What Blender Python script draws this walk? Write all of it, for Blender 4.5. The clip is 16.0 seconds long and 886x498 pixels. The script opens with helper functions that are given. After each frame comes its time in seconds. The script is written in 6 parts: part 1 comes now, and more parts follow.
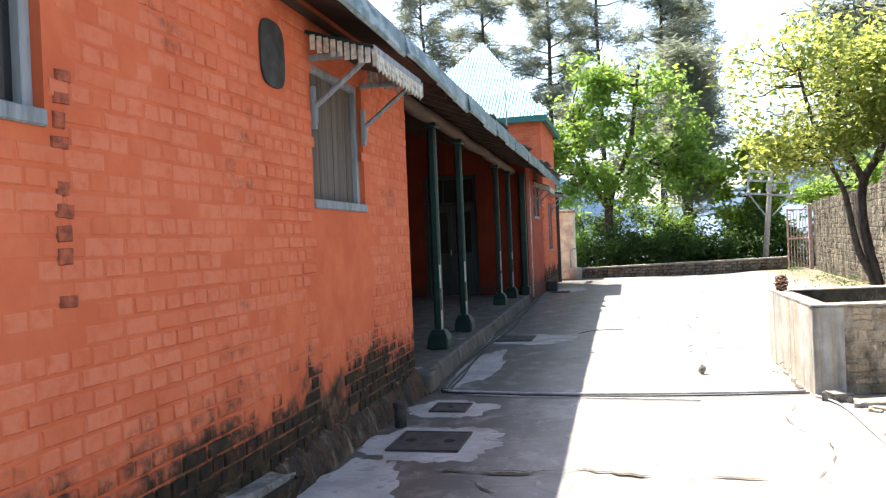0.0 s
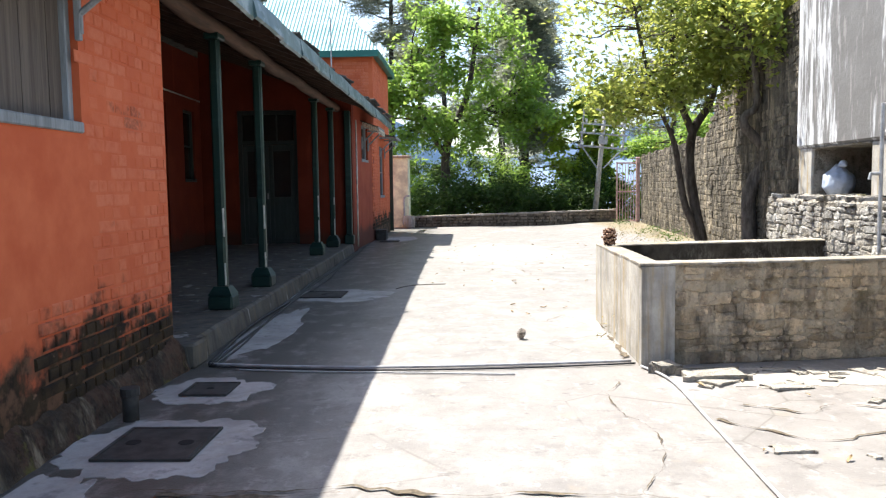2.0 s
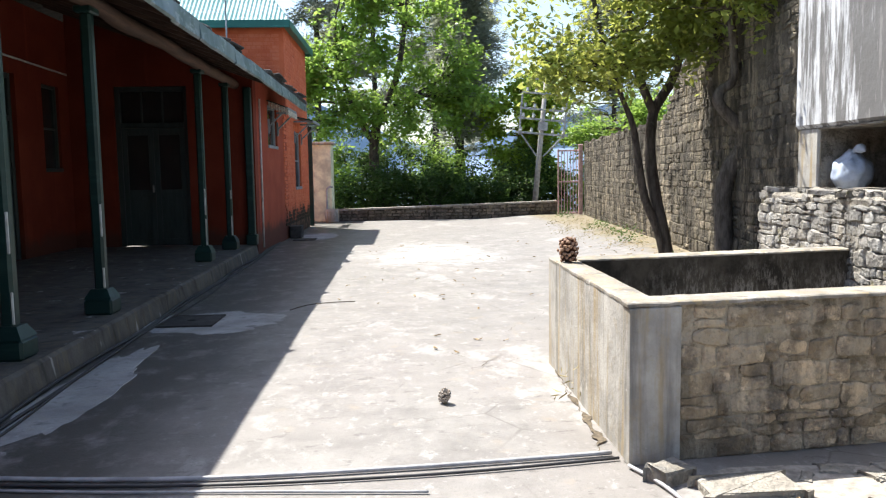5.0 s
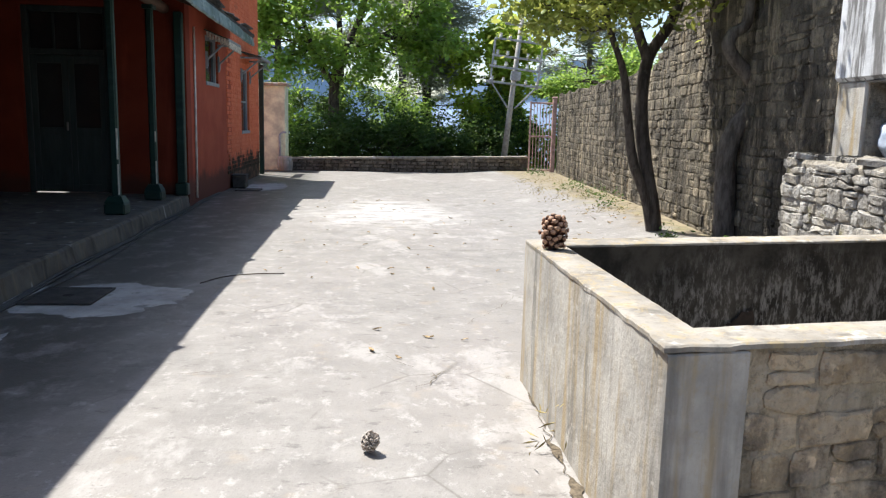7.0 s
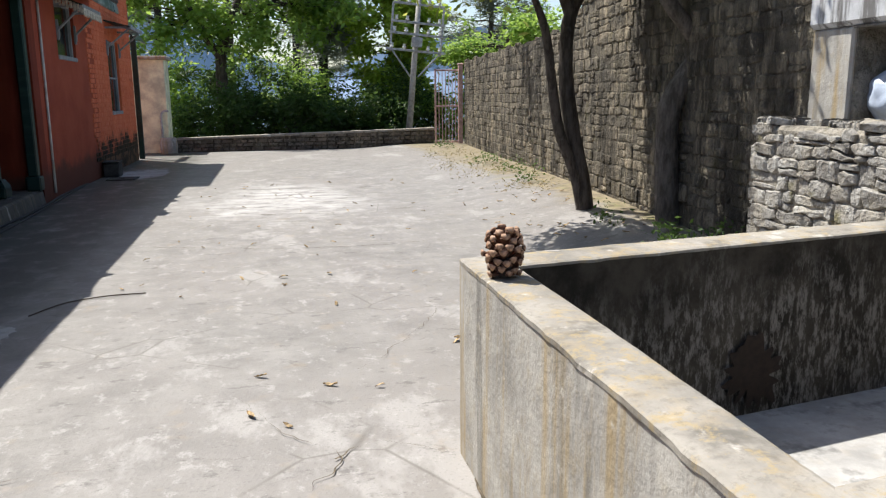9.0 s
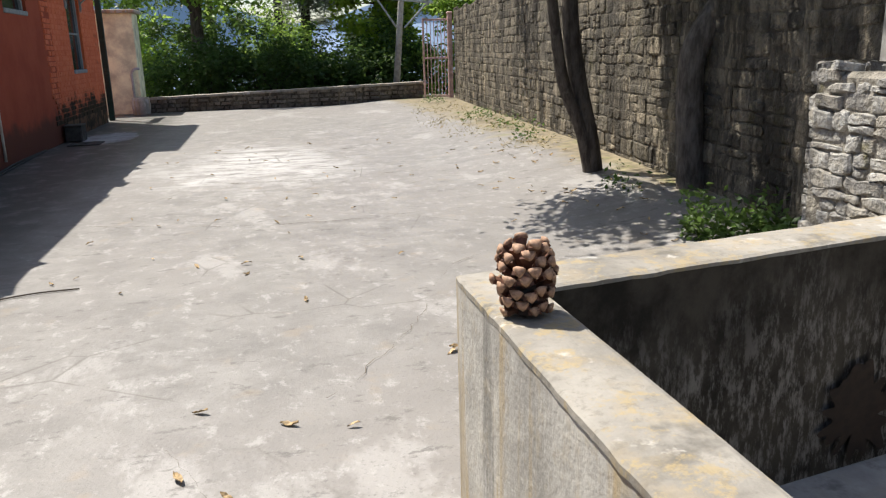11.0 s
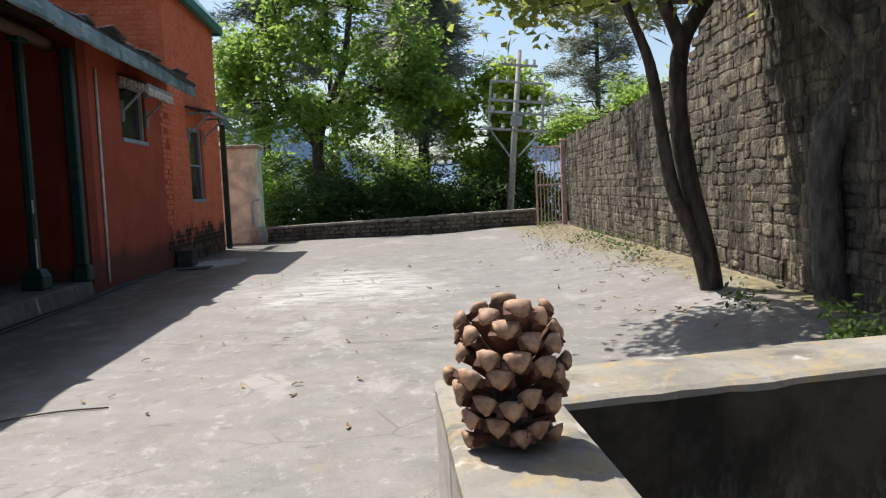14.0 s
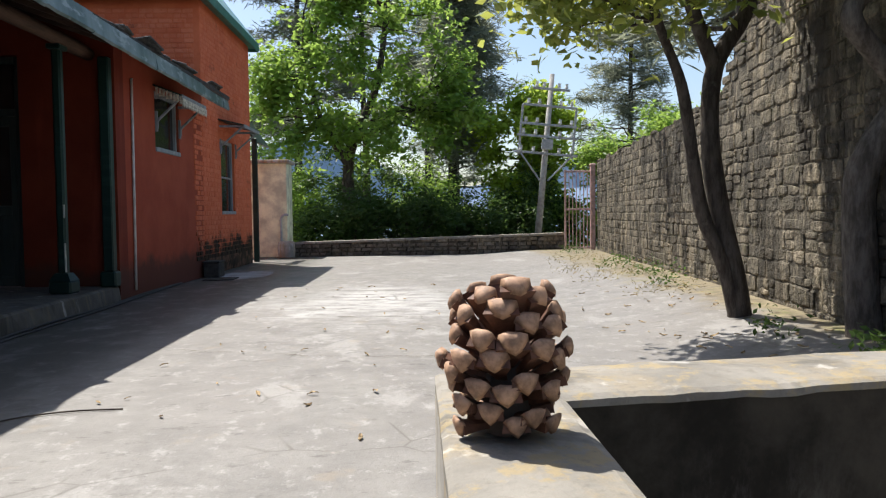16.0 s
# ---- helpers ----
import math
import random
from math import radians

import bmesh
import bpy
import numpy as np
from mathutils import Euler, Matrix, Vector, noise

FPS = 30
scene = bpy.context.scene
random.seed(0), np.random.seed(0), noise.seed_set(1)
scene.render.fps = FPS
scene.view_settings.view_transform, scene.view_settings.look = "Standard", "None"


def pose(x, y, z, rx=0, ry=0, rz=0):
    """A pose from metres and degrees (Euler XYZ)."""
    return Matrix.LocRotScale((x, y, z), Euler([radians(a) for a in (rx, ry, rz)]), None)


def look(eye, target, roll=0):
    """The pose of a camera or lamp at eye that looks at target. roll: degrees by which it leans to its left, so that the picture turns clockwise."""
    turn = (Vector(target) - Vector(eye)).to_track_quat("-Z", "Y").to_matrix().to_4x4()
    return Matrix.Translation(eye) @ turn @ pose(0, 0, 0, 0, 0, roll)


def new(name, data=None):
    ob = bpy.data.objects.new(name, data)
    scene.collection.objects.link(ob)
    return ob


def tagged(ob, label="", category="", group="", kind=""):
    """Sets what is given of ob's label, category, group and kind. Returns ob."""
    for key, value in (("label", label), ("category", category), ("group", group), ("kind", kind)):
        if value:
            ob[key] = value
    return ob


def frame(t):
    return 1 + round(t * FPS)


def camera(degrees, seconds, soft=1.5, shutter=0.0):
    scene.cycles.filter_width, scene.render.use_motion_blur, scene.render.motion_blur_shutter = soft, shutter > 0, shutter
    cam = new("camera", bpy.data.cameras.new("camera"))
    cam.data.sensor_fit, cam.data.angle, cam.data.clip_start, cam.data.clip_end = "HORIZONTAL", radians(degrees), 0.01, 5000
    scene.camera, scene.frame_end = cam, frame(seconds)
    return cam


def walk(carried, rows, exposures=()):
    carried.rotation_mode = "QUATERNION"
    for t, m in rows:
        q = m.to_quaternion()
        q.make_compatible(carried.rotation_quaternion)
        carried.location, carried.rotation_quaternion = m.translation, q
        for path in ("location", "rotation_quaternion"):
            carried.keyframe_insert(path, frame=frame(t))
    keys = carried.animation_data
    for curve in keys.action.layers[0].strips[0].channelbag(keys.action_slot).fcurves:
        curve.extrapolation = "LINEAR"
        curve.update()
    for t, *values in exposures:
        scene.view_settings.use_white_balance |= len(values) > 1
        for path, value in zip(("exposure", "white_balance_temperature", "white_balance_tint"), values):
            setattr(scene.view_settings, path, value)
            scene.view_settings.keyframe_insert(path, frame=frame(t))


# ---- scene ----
cam = camera(59.3, 16.0, soft=1.25)
PATH = [
    (0, (2.128, -0.587, 1.519), (1.669, 1.359, 1.503), -2.4),
    (0.5, (2.229, -0.266, 1.494), (1.901, 1.706, 1.451), -0.1),
    (1, (2.297, 0.081, 1.475), (2.125, 2.068, 1.33), 0.3),
    (1.5, (2.31, 0.49, 1.474), (2.318, 2.484, 1.321), -1.6),
    (2, (2.381, 0.883, 1.447), (2.314, 2.875, 1.285), -0.8),
    (2.5, (2.459, 1.266, 1.455), (2.42, 3.249, 1.202), 0.6),
    (3, (2.445, 1.652, 1.461), (2.495, 3.637, 1.224), -0.5),
    (3.5, (2.5, 2.035, 1.444), (2.43, 4.022, 1.228), 0.1),
    (4, (2.587, 2.42, 1.449), (2.56, 4.404, 1.198), 2.0),
    (4.5, (2.607, 2.833, 1.468), (2.692, 4.823, 1.28), -0.8),
    (7, (2.865, 4.85, 1.445), (3.045, 6.817, 1.129), 1.4),
    (7.5, (2.853, 5.19, 1.435), (3.169, 7.132, 1.074), -0.6),
    (8, (2.941, 5.569, 1.427), (3.191, 7.526, 1.1), 1.0),
    (8.5, (2.998, 5.905, 1.438), (3.277, 7.85, 1.067), 1.6),
    (9, (3.034, 6.201, 1.447), (3.443, 8.121, 1.06), -0.5),
    (11.5, (3.311, 7.426, 1.383), (3.747, 9.293, 0.814), -2.0),
    (12, (3.361, 7.705, 1.338), (3.945, 9.512, 0.708), -2.7),
    (12.5, (3.408, 7.818, 1.324), (4.046, 9.659, 0.874), -2.8),
    (13, (3.517, 7.812, 1.257), (3.849, 9.761, 0.958), -0.2),
    (13.5, (3.606, 7.805, 1.18), (3.78, 9.789, 1.007), -2.5),
    (14, (3.66, 7.825, 1.136), (3.79, 9.815, 0.986), -2.6),
    (14.5, (3.689, 7.845, 1.1), (3.748, 9.841, 0.991), -1.8),
    (15, (3.692, 7.857, 1.079), (3.721, 9.856, 1.022), -1.2),
    (15.5, (3.698, 7.864, 1.079), (3.744, 9.863, 1.032), -0.7),
    (16, (3.697, 7.871, 1.076), (3.758, 9.868, 0.986), -0.7),
]
walk(cam, [(t, look(eye, target, roll)) for t, eye, target, roll in PATH],
     [(0, 1.95, 6600, 10), (1.5, 1.68, 6480, 10), (3, 1.43, 6350, 10), (4.5, 1.36, 6350, 10), (7, 1.10, 6300, 10), (9, 0.80, 6350, 10), (12, 0.76, 6520, 10), (13.5, 0.62, 6450, 10), (15, 0.62, 6400, 10), (16, 0.76, 6400, 10)])

# ---------------- light ----------------
SUN_DIR = Vector((-0.375, 0.42, 1.0)).normalized()      # towards the sun
sun = new("sun", bpy.data.lights.new("sun", "SUN"))
sun.data.energy, sun.data.angle, sun.data.color = 5.0, radians(0.55), (1.0, 0.95, 0.86)
sun.matrix_world = look(SUN_DIR * 60, (0, 0, 0))
world = bpy.data.worlds.new("world")
scene.world = world
world.use_nodes = True
wn = world.node_tree
sky = wn.nodes.new("ShaderNodeTexSky")
sky.sky_type, sky.sun_disc = "NISHITA", False
sky.sun_elevation = math.asin(SUN_DIR.z)
sky.sun_rotation = math.atan2(SUN_DIR.x, SUN_DIR.y)
sky.air_density, sky.dust_density, sky.ozone_density = 1.0, 1.6, 1.0
wn.nodes["Background"].inputs[1].default_value = 0.105
wn.links.new(sky.outputs[0], wn.nodes["Background"].inputs[0])


# ---------------- materials ----------------
class Mat:
    """A small builder of node materials."""

    def __init__(self, name, rough=0.8, metal=0.0, spec=0.4):
        self.m = bpy.data.materials.new(name)
        self.m.use_nodes = True
        self.t = self.m.node_tree
        self.b = self.t.nodes["Principled BSDF"]
        self.b.inputs["Roughness"].default_value = rough
        self.b.inputs["Metallic"].default_value = metal
        self.b.inputs["Specular IOR Level"].default_value = spec
        g = self.t.nodes.new("ShaderNodeNewGeometry")
        self.pos, self.island = g.outputs["Position"], g.outputs["Random Per Island"]
        self.obrand = self.t.nodes.new("ShaderNodeObjectInfo").outputs["Random"]

    def link(self, a, b):
        self.t.links.new(a, b)

    def put(self, sock, v):
        if isinstance(v, (int, float)):
            sock.default_value = v
        elif isinstance(v, tuple):
            sock.default_value = (*v, 1) if len(v) == 3 and sock.type == "RGBA" else v
        else:
            self.link(v, sock)

    def scaled(self, s):
        n = self.t.nodes.new("ShaderNodeVectorMath")
        n.operation = "MULTIPLY"
        self.link(self.pos, n.inputs[0])
        n.inputs[1].default_value = s if isinstance(s, tuple) else (s, s, s)
        return n.outputs[0]

    def noise(self, scale, detail=4, rough=0.6, warp=0.0):
        n = self.t.nodes.new("ShaderNodeTexNoise")
        self.link(self.scaled(scale), n.inputs["Vector"])
        n.inputs["Scale"].default_value = 1
        n.inputs["Detail"].default_value, n.inputs["Roughness"].default_value = detail, rough
        n.inputs["Distortion"].default_value = warp
        return n.outputs["Fac"]

    def cells(self, scale, feature="F1"):
        n = self.t.nodes.new("ShaderNodeTexVoronoi")
        n.feature = feature
        self.link(self.scaled(scale), n.inputs["Vector"])
        n.inputs["Scale"].default_value = 1
        return n.outputs["Distance"]

    def ramp(self, v, a, b, lo=0.0, hi=1.0):
        n = self.t.nodes.new("ShaderNodeMapRange")
        n.interpolation_type = "SMOOTHSTEP"
        self.link(v, n.inputs["Value"])
        for i, x in zip((1, 2, 3, 4), (a, b, lo, hi)):
            n.inputs[i].default_value = x
        return n.outputs[0]

    def op(self, kind, a, b=0.0):
        n = self.t.nodes.new("ShaderNodeMath")
        n.operation = kind
        self.put(n.inputs[0], a)
        self.put(n.inputs[1], b)
        return n.outputs[0]

    def axis(self, k):
        n = self.t.nodes.new("ShaderNodeSeparateXYZ")
        self.link(self.pos, n.inputs[0])
        return n.outputs[k]

    def mix(self, f, a, b, kind="MIX"):
        n = self.t.nodes.new("ShaderNodeMix")
        n.data_type, n.blend_type = "RGBA", kind
        self.put(n.inputs[0], f)
        self.put(n.inputs[6], a)
        self.put(n.inputs[7], b)
        return n.outputs[2]

    def color(self, c):
        self.put(self.b.inputs["Base Color"], c)
        return self

    def bump(self, h, strength=0.3, dist=0.01):
        n = self.t.nodes.new("ShaderNodeBump")
        n.inputs["Strength"].default_value, n.inputs["Distance"].default_value = strength, dist
        self.link(h, n.inputs["Height"])
        self.link(n.outputs[0], self.b.inputs["Normal"])
        return self


def plain(name, c, rough=0.7, metal=0.0, vary=0.25, scale=9.0, bump=0.15):
    m = Mat(name, rough, metal)
    n, f = m.noise(scale, 5), m.noise(scale * 9, 3)
    dark = tuple(v * (1 - vary) for v in c)
    light = tuple(min(1, v * (1 + vary)) for v in c)
    col = m.mix(m.ramp(n, 0.3, 0.7), dark, light)
    col = m.mix(m.ramp(f, 0.55, 0.8, 0, 0.35), col, tuple(v * 0.55 for v in c))
    m.color(col).bump(f, bump, 0.006)
    return m.m


def painted_brick(name, exposed=0.0):
    m = Mat(name, 0.78, spec=0.25)
    big, mid, fine = m.noise(0.55, 3), m.noise(2.6, 5), m.noise(34, 4)
    col = m.mix(m.ramp(mid, 0.3, 0.72), (0.50, 0.100, 0.037), (0.62, 0.155, 0.064))
    col = m.mix(m.ramp(big, 0.35, 0.7, 0, 0.55), col, (0.53, 0.122, 0.052))
    if exposed:
        worn = m.op("MULTIPLY", m.ramp(m.op("ADD", m.island, m.obrand), -0.1, 1.2), m.ramp(m.noise(15, 4), 0.22, 0.62))
        col = m.mix(m.op("MULTIPLY", worn, exposed), col, (0.66, 0.235, 0.135))
        sooty = m.op("MULTIPLY", m.ramp(m.noise((1.3, 1.3, 2.2), 3), 0.62, 0.7), m.ramp(fine, 0.3, 0.6))
        col = m.mix(m.op("MULTIPLY", sooty, 0.55), col, (0.10, 0.045, 0.03))
    col = m.mix(m.ramp(m.noise(70, 3), 0.7, 0.78, 0, 0.5), col, (0.52, 0.30, 0.23))
    # moss and peeled paint at the wet foot of the wall
    wet = m.op("SUBTRACT", m.op("ADD", 0.80, m.op("MULTIPLY", m.noise((1, 1.1, 1), 4), 0.75)), m.axis(2))
    wet = m.op("ADD", wet, m.op("MULTIPLY", m.op("SUBTRACT", m.noise(4.5, 5), 0.5), 1.0))
    wet = m.op("SUBTRACT", wet, 0.36 if exposed else 0.48)
    col = m.mix(m.ramp(wet, 0.0, 0.35, 0, 0.9), col, (0.10, 0.040, 0.022))
    moss = m.mix(m.ramp(m.noise(6, 4), 0.4, 0.62), (0.014, 0.009, 0.005), (0.040, 0.026, 0.012))
    moss = m.mix(m.ramp(m.noise((7, 5, 7), 5), 0.63, 0.70), moss, (0.20, 0.12, 0.08))
    if not exposed:
        moss = m.mix(m.ramp(m.noise(5, 4), 0.44, 0.58, 0, 0.6), moss, (0.20, 0.105, 0.062))
    col = m.mix(m.ramp(wet, 0.12, 0.34), col, moss)
    m.color(col).bump(m.op("ADD", m.op("MULTIPLY", fine, 0.5), m.noise(8, 4)), 0.35, 0.012)
    return m.m


def red_plaster(name, a=(0.46, 0.085, 0.035), b=(0.56, 0.13, 0.06)):
    m = Mat(name, 0.8, spec=0.25)
    mid, fine = m.noise(1.6, 5), m.noise(26, 4)
    col = m.mix(m.ramp(mid, 0.3, 0.7), a, b)
    streak = m.ramp(m.noise((5, 5, 0.5), 4), 0.55, 0.75, 0, 0.35)
    col = m.mix(streak, col, (0.30, 0.055, 0.03))
    wet = m.op("SUBTRACT", m.op("ADD", 0.25, m.op("MULTIPLY", m.noise(2.2, 5), 0.7)), m.axis(2))
    col = m.mix(m.ramp(wet, 0.0, 0.25, 0, 0.85), col, (0.08, 0.03, 0.02))
    m.color(col).bump(fine, 0.25, 0.006)
    return m.m


def concrete_ground():
    m = Mat("ground_concrete", 0.52, spec=0.5)
    big, mid, fine = m.noise(0.35, 4, warp=0.6), m.noise(2.6, 8, 0.74), m.noise(60, 4)
    col = m.mix(m.ramp(mid, 0.32, 0.70), (0.148, 0.138, 0.128), (0.248, 0.234, 0.218))
    col = m.mix(m.ramp(big, 0.35, 0.68, 0, 0.8), col, (0.208, 0.192, 0.178))
    col = m.mix(m.ramp(m.noise((0.9, 0.5, 1), 6, 0.7), 0.55, 0.62, 0, 0.5), col, (0.360, 0.344, 0.328))
    col = m.mix(m.ramp(m.noise((9, 6, 9), 7, 0.75), 0.54, 0.64, 0, 0.5), col, (0.384, 0.368, 0.352))
    col = m.mix(m.ramp(m.noise((5, 8, 5), 7, 0.75), 0.57, 0.65, 0, 0.7), col, (0.092, 0.084, 0.076))
    col = m.mix(m.ramp(m.cells(26), 0.04, 0.10, 0.3, 0), col, (0.448, 0.432, 0.408))
    col = m.mix(m.ramp(fine, 0.55, 0.70, 0, 0.5), col, (0.120, 0.112, 0.104))
    col = m.mix(m.ramp(m.noise(3.4, 4), 0.60, 0.72, 0, 0.3), col, (0.288, 0.224, 0.152))
    # a paler, noise-broken stretch of the yard
    dx, dy = m.op("MULTIPLY", m.op("SUBTRACT", m.axis(0), 3.1), 0.62), m.op("MULTIPLY", m.op("SUBTRACT", m.axis(1), 17.6), 0.36)
    away = m.op("ADD", m.op("MULTIPLY", dx, dx), m.op("MULTIPLY", dy, dy))
    away = m.op("ADD", away, m.op("MULTIPLY", m.noise((1.1, 0.8, 1), 5, 0.7), 2.2))
    pale_stretch = m.op("MULTIPLY", m.ramp(away, 0.9, 2.1, 1, 0), m.ramp(m.noise((2.2, 5.5, 3), 7, 0.75), 0.40, 0.56))
    col = m.mix(m.op("MULTIPLY", pale_stretch, 0.85), col, (0.46, 0.45, 0.435))
    # hairline cracking of the old screed
    hair = m.op("MULTIPLY", m.ramp(m.cells(1.15, "DISTANCE_TO_EDGE"), 0.0, 0.012, 1, 0), m.ramp(m.noise(0.8, 3), 0.5, 0.6))
    col = m.mix(m.op("MULTIPLY", hair, 0.6), col, (0.09, 0.08, 0.065))
    # verandah-side shade darkened into the concrete, mixed with algae stain, broken up by patches
    shade_film = m.op("ADD", m.axis(0), m.op("MULTIPLY", m.noise((0.9, 0.7, 1), 6, 0.7), 1.3))
    shade_film = m.op("MULTIPLY", m.ramp(shade_film, 1.55, 2.3, 1, 0), m.ramp(m.noise((3.1, 2.2, 3), 6, 0.72), 0.32, 0.52))
    col = m.mix(m.op("MULTIPLY", shade_film, 0.9), col, (0.062, 0.060, 0.050))
    # earth with dry grass along the boundary wall and beyond the parapet
    soil = m.op("MULTIPLY", m.ramp(m.op("ADD", m.axis(0), m.op("MULTIPLY", m.noise(1.7, 5), 1.6)), 7.2, 7.7), m.ramp(m.axis(1), 9, 10))
    soil = m.op("MAXIMUM", soil, m.ramp(m.axis(1), 28.4, 28.6))
    dirt = m.mix(m.ramp(m.noise(9, 5), 0.35, 0.65), (0.13, 0.105, 0.07), (0.27, 0.225, 0.14))
    dirt = m.mix(m.ramp(m.noise(2.6, 4), 0.55, 0.68, 0, 0.7), dirt, (0.16, 0.17, 0.05))
    col = m.mix(soil, col, dirt)
    far = m.ramp(m.axis(1), 29.5, 40)
    col = m.mix(far, col, m.mix(m.noise(0.05, 5), (0.02, 0.035, 0.014), (0.05, 0.065, 0.03)))
    m.color(col).bump(m.op("ADD", m.op("MULTIPLY", fine, 0.6), mid), 0.3, 0.012)
    return m.m


def rock(name, a, b, c, moss=0.0, stain=0.0, smear=None, amount=0.8):
    m = Mat(name, 0.9, spec=0.2)
    tone = m.op("FRACT", m.op("ADD", m.island, m.op("MULTIPLY", m.obrand, 3.7)))
    col = m.mix(tone, a, b)
    col = m.mix(m.ramp(m.noise(5, 6, 0.7), 0.42, 0.66), col, c)
    col = m.mix(m.ramp(m.noise(38, 4), 0.5, 0.8, 0, 0.5), col, tuple(v * 0.45 for v in a))
    col = m.mix(m.ramp(m.noise(13, 4), 0.60, 0.70, 0, 0.5), col, tuple(min(1, v * 1.5) for v in b))
    if smear:
        col = m.mix(m.ramp(m.noise(4.2, 6, 0.7), 0.47, 0.57, 0, amount), col, smear)
        col = m.mix(m.ramp(m.noise(17, 6, 0.75), 0.53, 0.64, 0, 0.6), col, tuple(v * 0.38 for v in smear))
    if stain:
        col = m.mix(m.op("MULTIPLY", m.ramp(m.noise((4.5, 4.5, 0.9), 6, 0.7), 0.52, 0.68), stain * 0.8), col, (0.42, 0.35, 0.245))
        col = m.mix(m.op("MULTIPLY", m.ramp(m.noise((2.4, 2.4, 0.6), 6, 0.68), 0.46, 0.60), stain), col, (0.030, 0.026, 0.021))
    if moss:
        col = m.mix(m.ramp(m.noise(3.3, 5), 0.60, 0.68, 0, moss), col, (0.11, 0.10, 0.03))
    m.color(col).bump(m.op("ADD", m.noise(24, 5), m.op("MULTIPLY", m.noise(7, 4), 1.6)), 0.9, 0.035)
    return m.m


def cement(name, base=(0.36, 0.345, 0.31), ochre=0.5, lichen=0.0):
    m = Mat(name, 0.85, spec=0.25)
    mid, fine = m.noise(3, 6, 0.65), m.noise(50, 4)
    col = m.mix(m.ramp(mid, 0.3, 0.7), tuple(v * 0.72 for v in base), tuple(v * 1.22 for v in base))
    runs = m.noise((9, 9, 0.7), 5)
    col = m.mix(m.ramp(runs, 0.48, 0.66, 0, ochre), col, (0.34, 0.25, 0.12))
    col = m.mix(m.ramp(m.noise((6, 6, 0.6), 5), 0.52, 0.70, 0, 0.75), col, tuple(v * 0.35 for v in base))
    col = m.mix(m.ramp(m.noise((4.3, 4.3, 1.1), 5), 0.62, 0.68, 0, 0.5), col, (0.52, 0.51, 0.49))
    if lichen:
        col = m.mix(m.ramp(m.noise(14, 7, 0.75), 0.52, 0.62, 0, lichen), col, (0.33, 0.255, 0.13))
        col = m.mix(m.ramp(m.noise(33, 6, 0.75), 0.52, 0.64, 0, lichen * 0.8), col, (0.17, 0.155, 0.13))
        col = m.mix(m.ramp(m.noise(9, 5), 0.62, 0.70, 0, 0.6), col, (0.53, 0.50, 0.45))
    m.color(col).bump(m.op("ADD", fine, m.op("MULTIPLY", m.noise(14, 5), 1.3)), 0.4, 0.008)
    return m.m


def shaded_mould(name):
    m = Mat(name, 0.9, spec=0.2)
    # near-black base holds the tank's inner shade; pale mould mottling lies low
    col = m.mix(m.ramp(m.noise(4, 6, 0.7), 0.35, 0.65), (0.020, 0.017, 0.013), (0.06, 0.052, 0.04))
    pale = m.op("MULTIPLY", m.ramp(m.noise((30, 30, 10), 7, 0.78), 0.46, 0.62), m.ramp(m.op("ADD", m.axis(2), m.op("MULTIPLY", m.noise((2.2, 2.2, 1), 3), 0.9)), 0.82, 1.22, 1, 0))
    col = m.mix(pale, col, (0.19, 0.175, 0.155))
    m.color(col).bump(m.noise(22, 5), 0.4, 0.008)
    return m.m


def whitewash():
    m = Mat("stain_shade_whitewash", 0.85, spec=0.2)
    col = m.mix(m.ramp(m.noise(3, 5), 0.3, 0.7), (0.42, 0.43, 0.445), (0.63, 0.645, 0.665))
    # dark runs: stains together with painted streaks of leaf shadow
    runs = m.op("ADD", m.noise((0.8, 0.8, 0.25), 3), m.op("MULTIPLY", m.noise((9, 9, 1.1), 6, 0.7), 0.9))
    col = m.mix(m.ramp(runs, 0.88, 1.02, 0, 0.9), col, (0.11, 0.105, 0.10))
    col = m.mix(m.ramp(m.noise((14, 14, 2.4), 5), 0.58, 0.66, 0, 0.5), col, (0.30, 0.29, 0.28))
    m.color(col).bump(m.noise(18, 5), 0.4, 0.012)
    return m.m


def sheet_paint(name, a, b, worn):
    m = Mat(name, 0.42, 0.15)
    n = m.noise((1.3, 3.2, 9), 5)
    col = m.mix(m.ramp(m.noise((1, 2.1, 1), 3), 0.35, 0.62), a, b)
    col = m.mix(m.ramp(n, 0.52, 0.66, 0, 0.75), col, worn)
    m.color(col).bump(m.noise(14, 4), 0.2, 0.006)
    return m.m


def timber(name, a, b, along=(14, 1.2, 14), rough=0.75):
    m = Mat(name, rough)
    col = m.mix(m.ramp(m.noise(along, 5, 0.65), 0.32, 0.68), a, b)
    col = m.mix(m.ramp(m.noise(tuple(v * 3.5 for v in along), 3), 0.55, 0.75, 0, 0.5), col, tuple(v * 0.4 for v in a))
    m.color(col).bump(m.noise(tuple(v * 2 for v in along), 4), 0.35, 0.008)
    return m.m


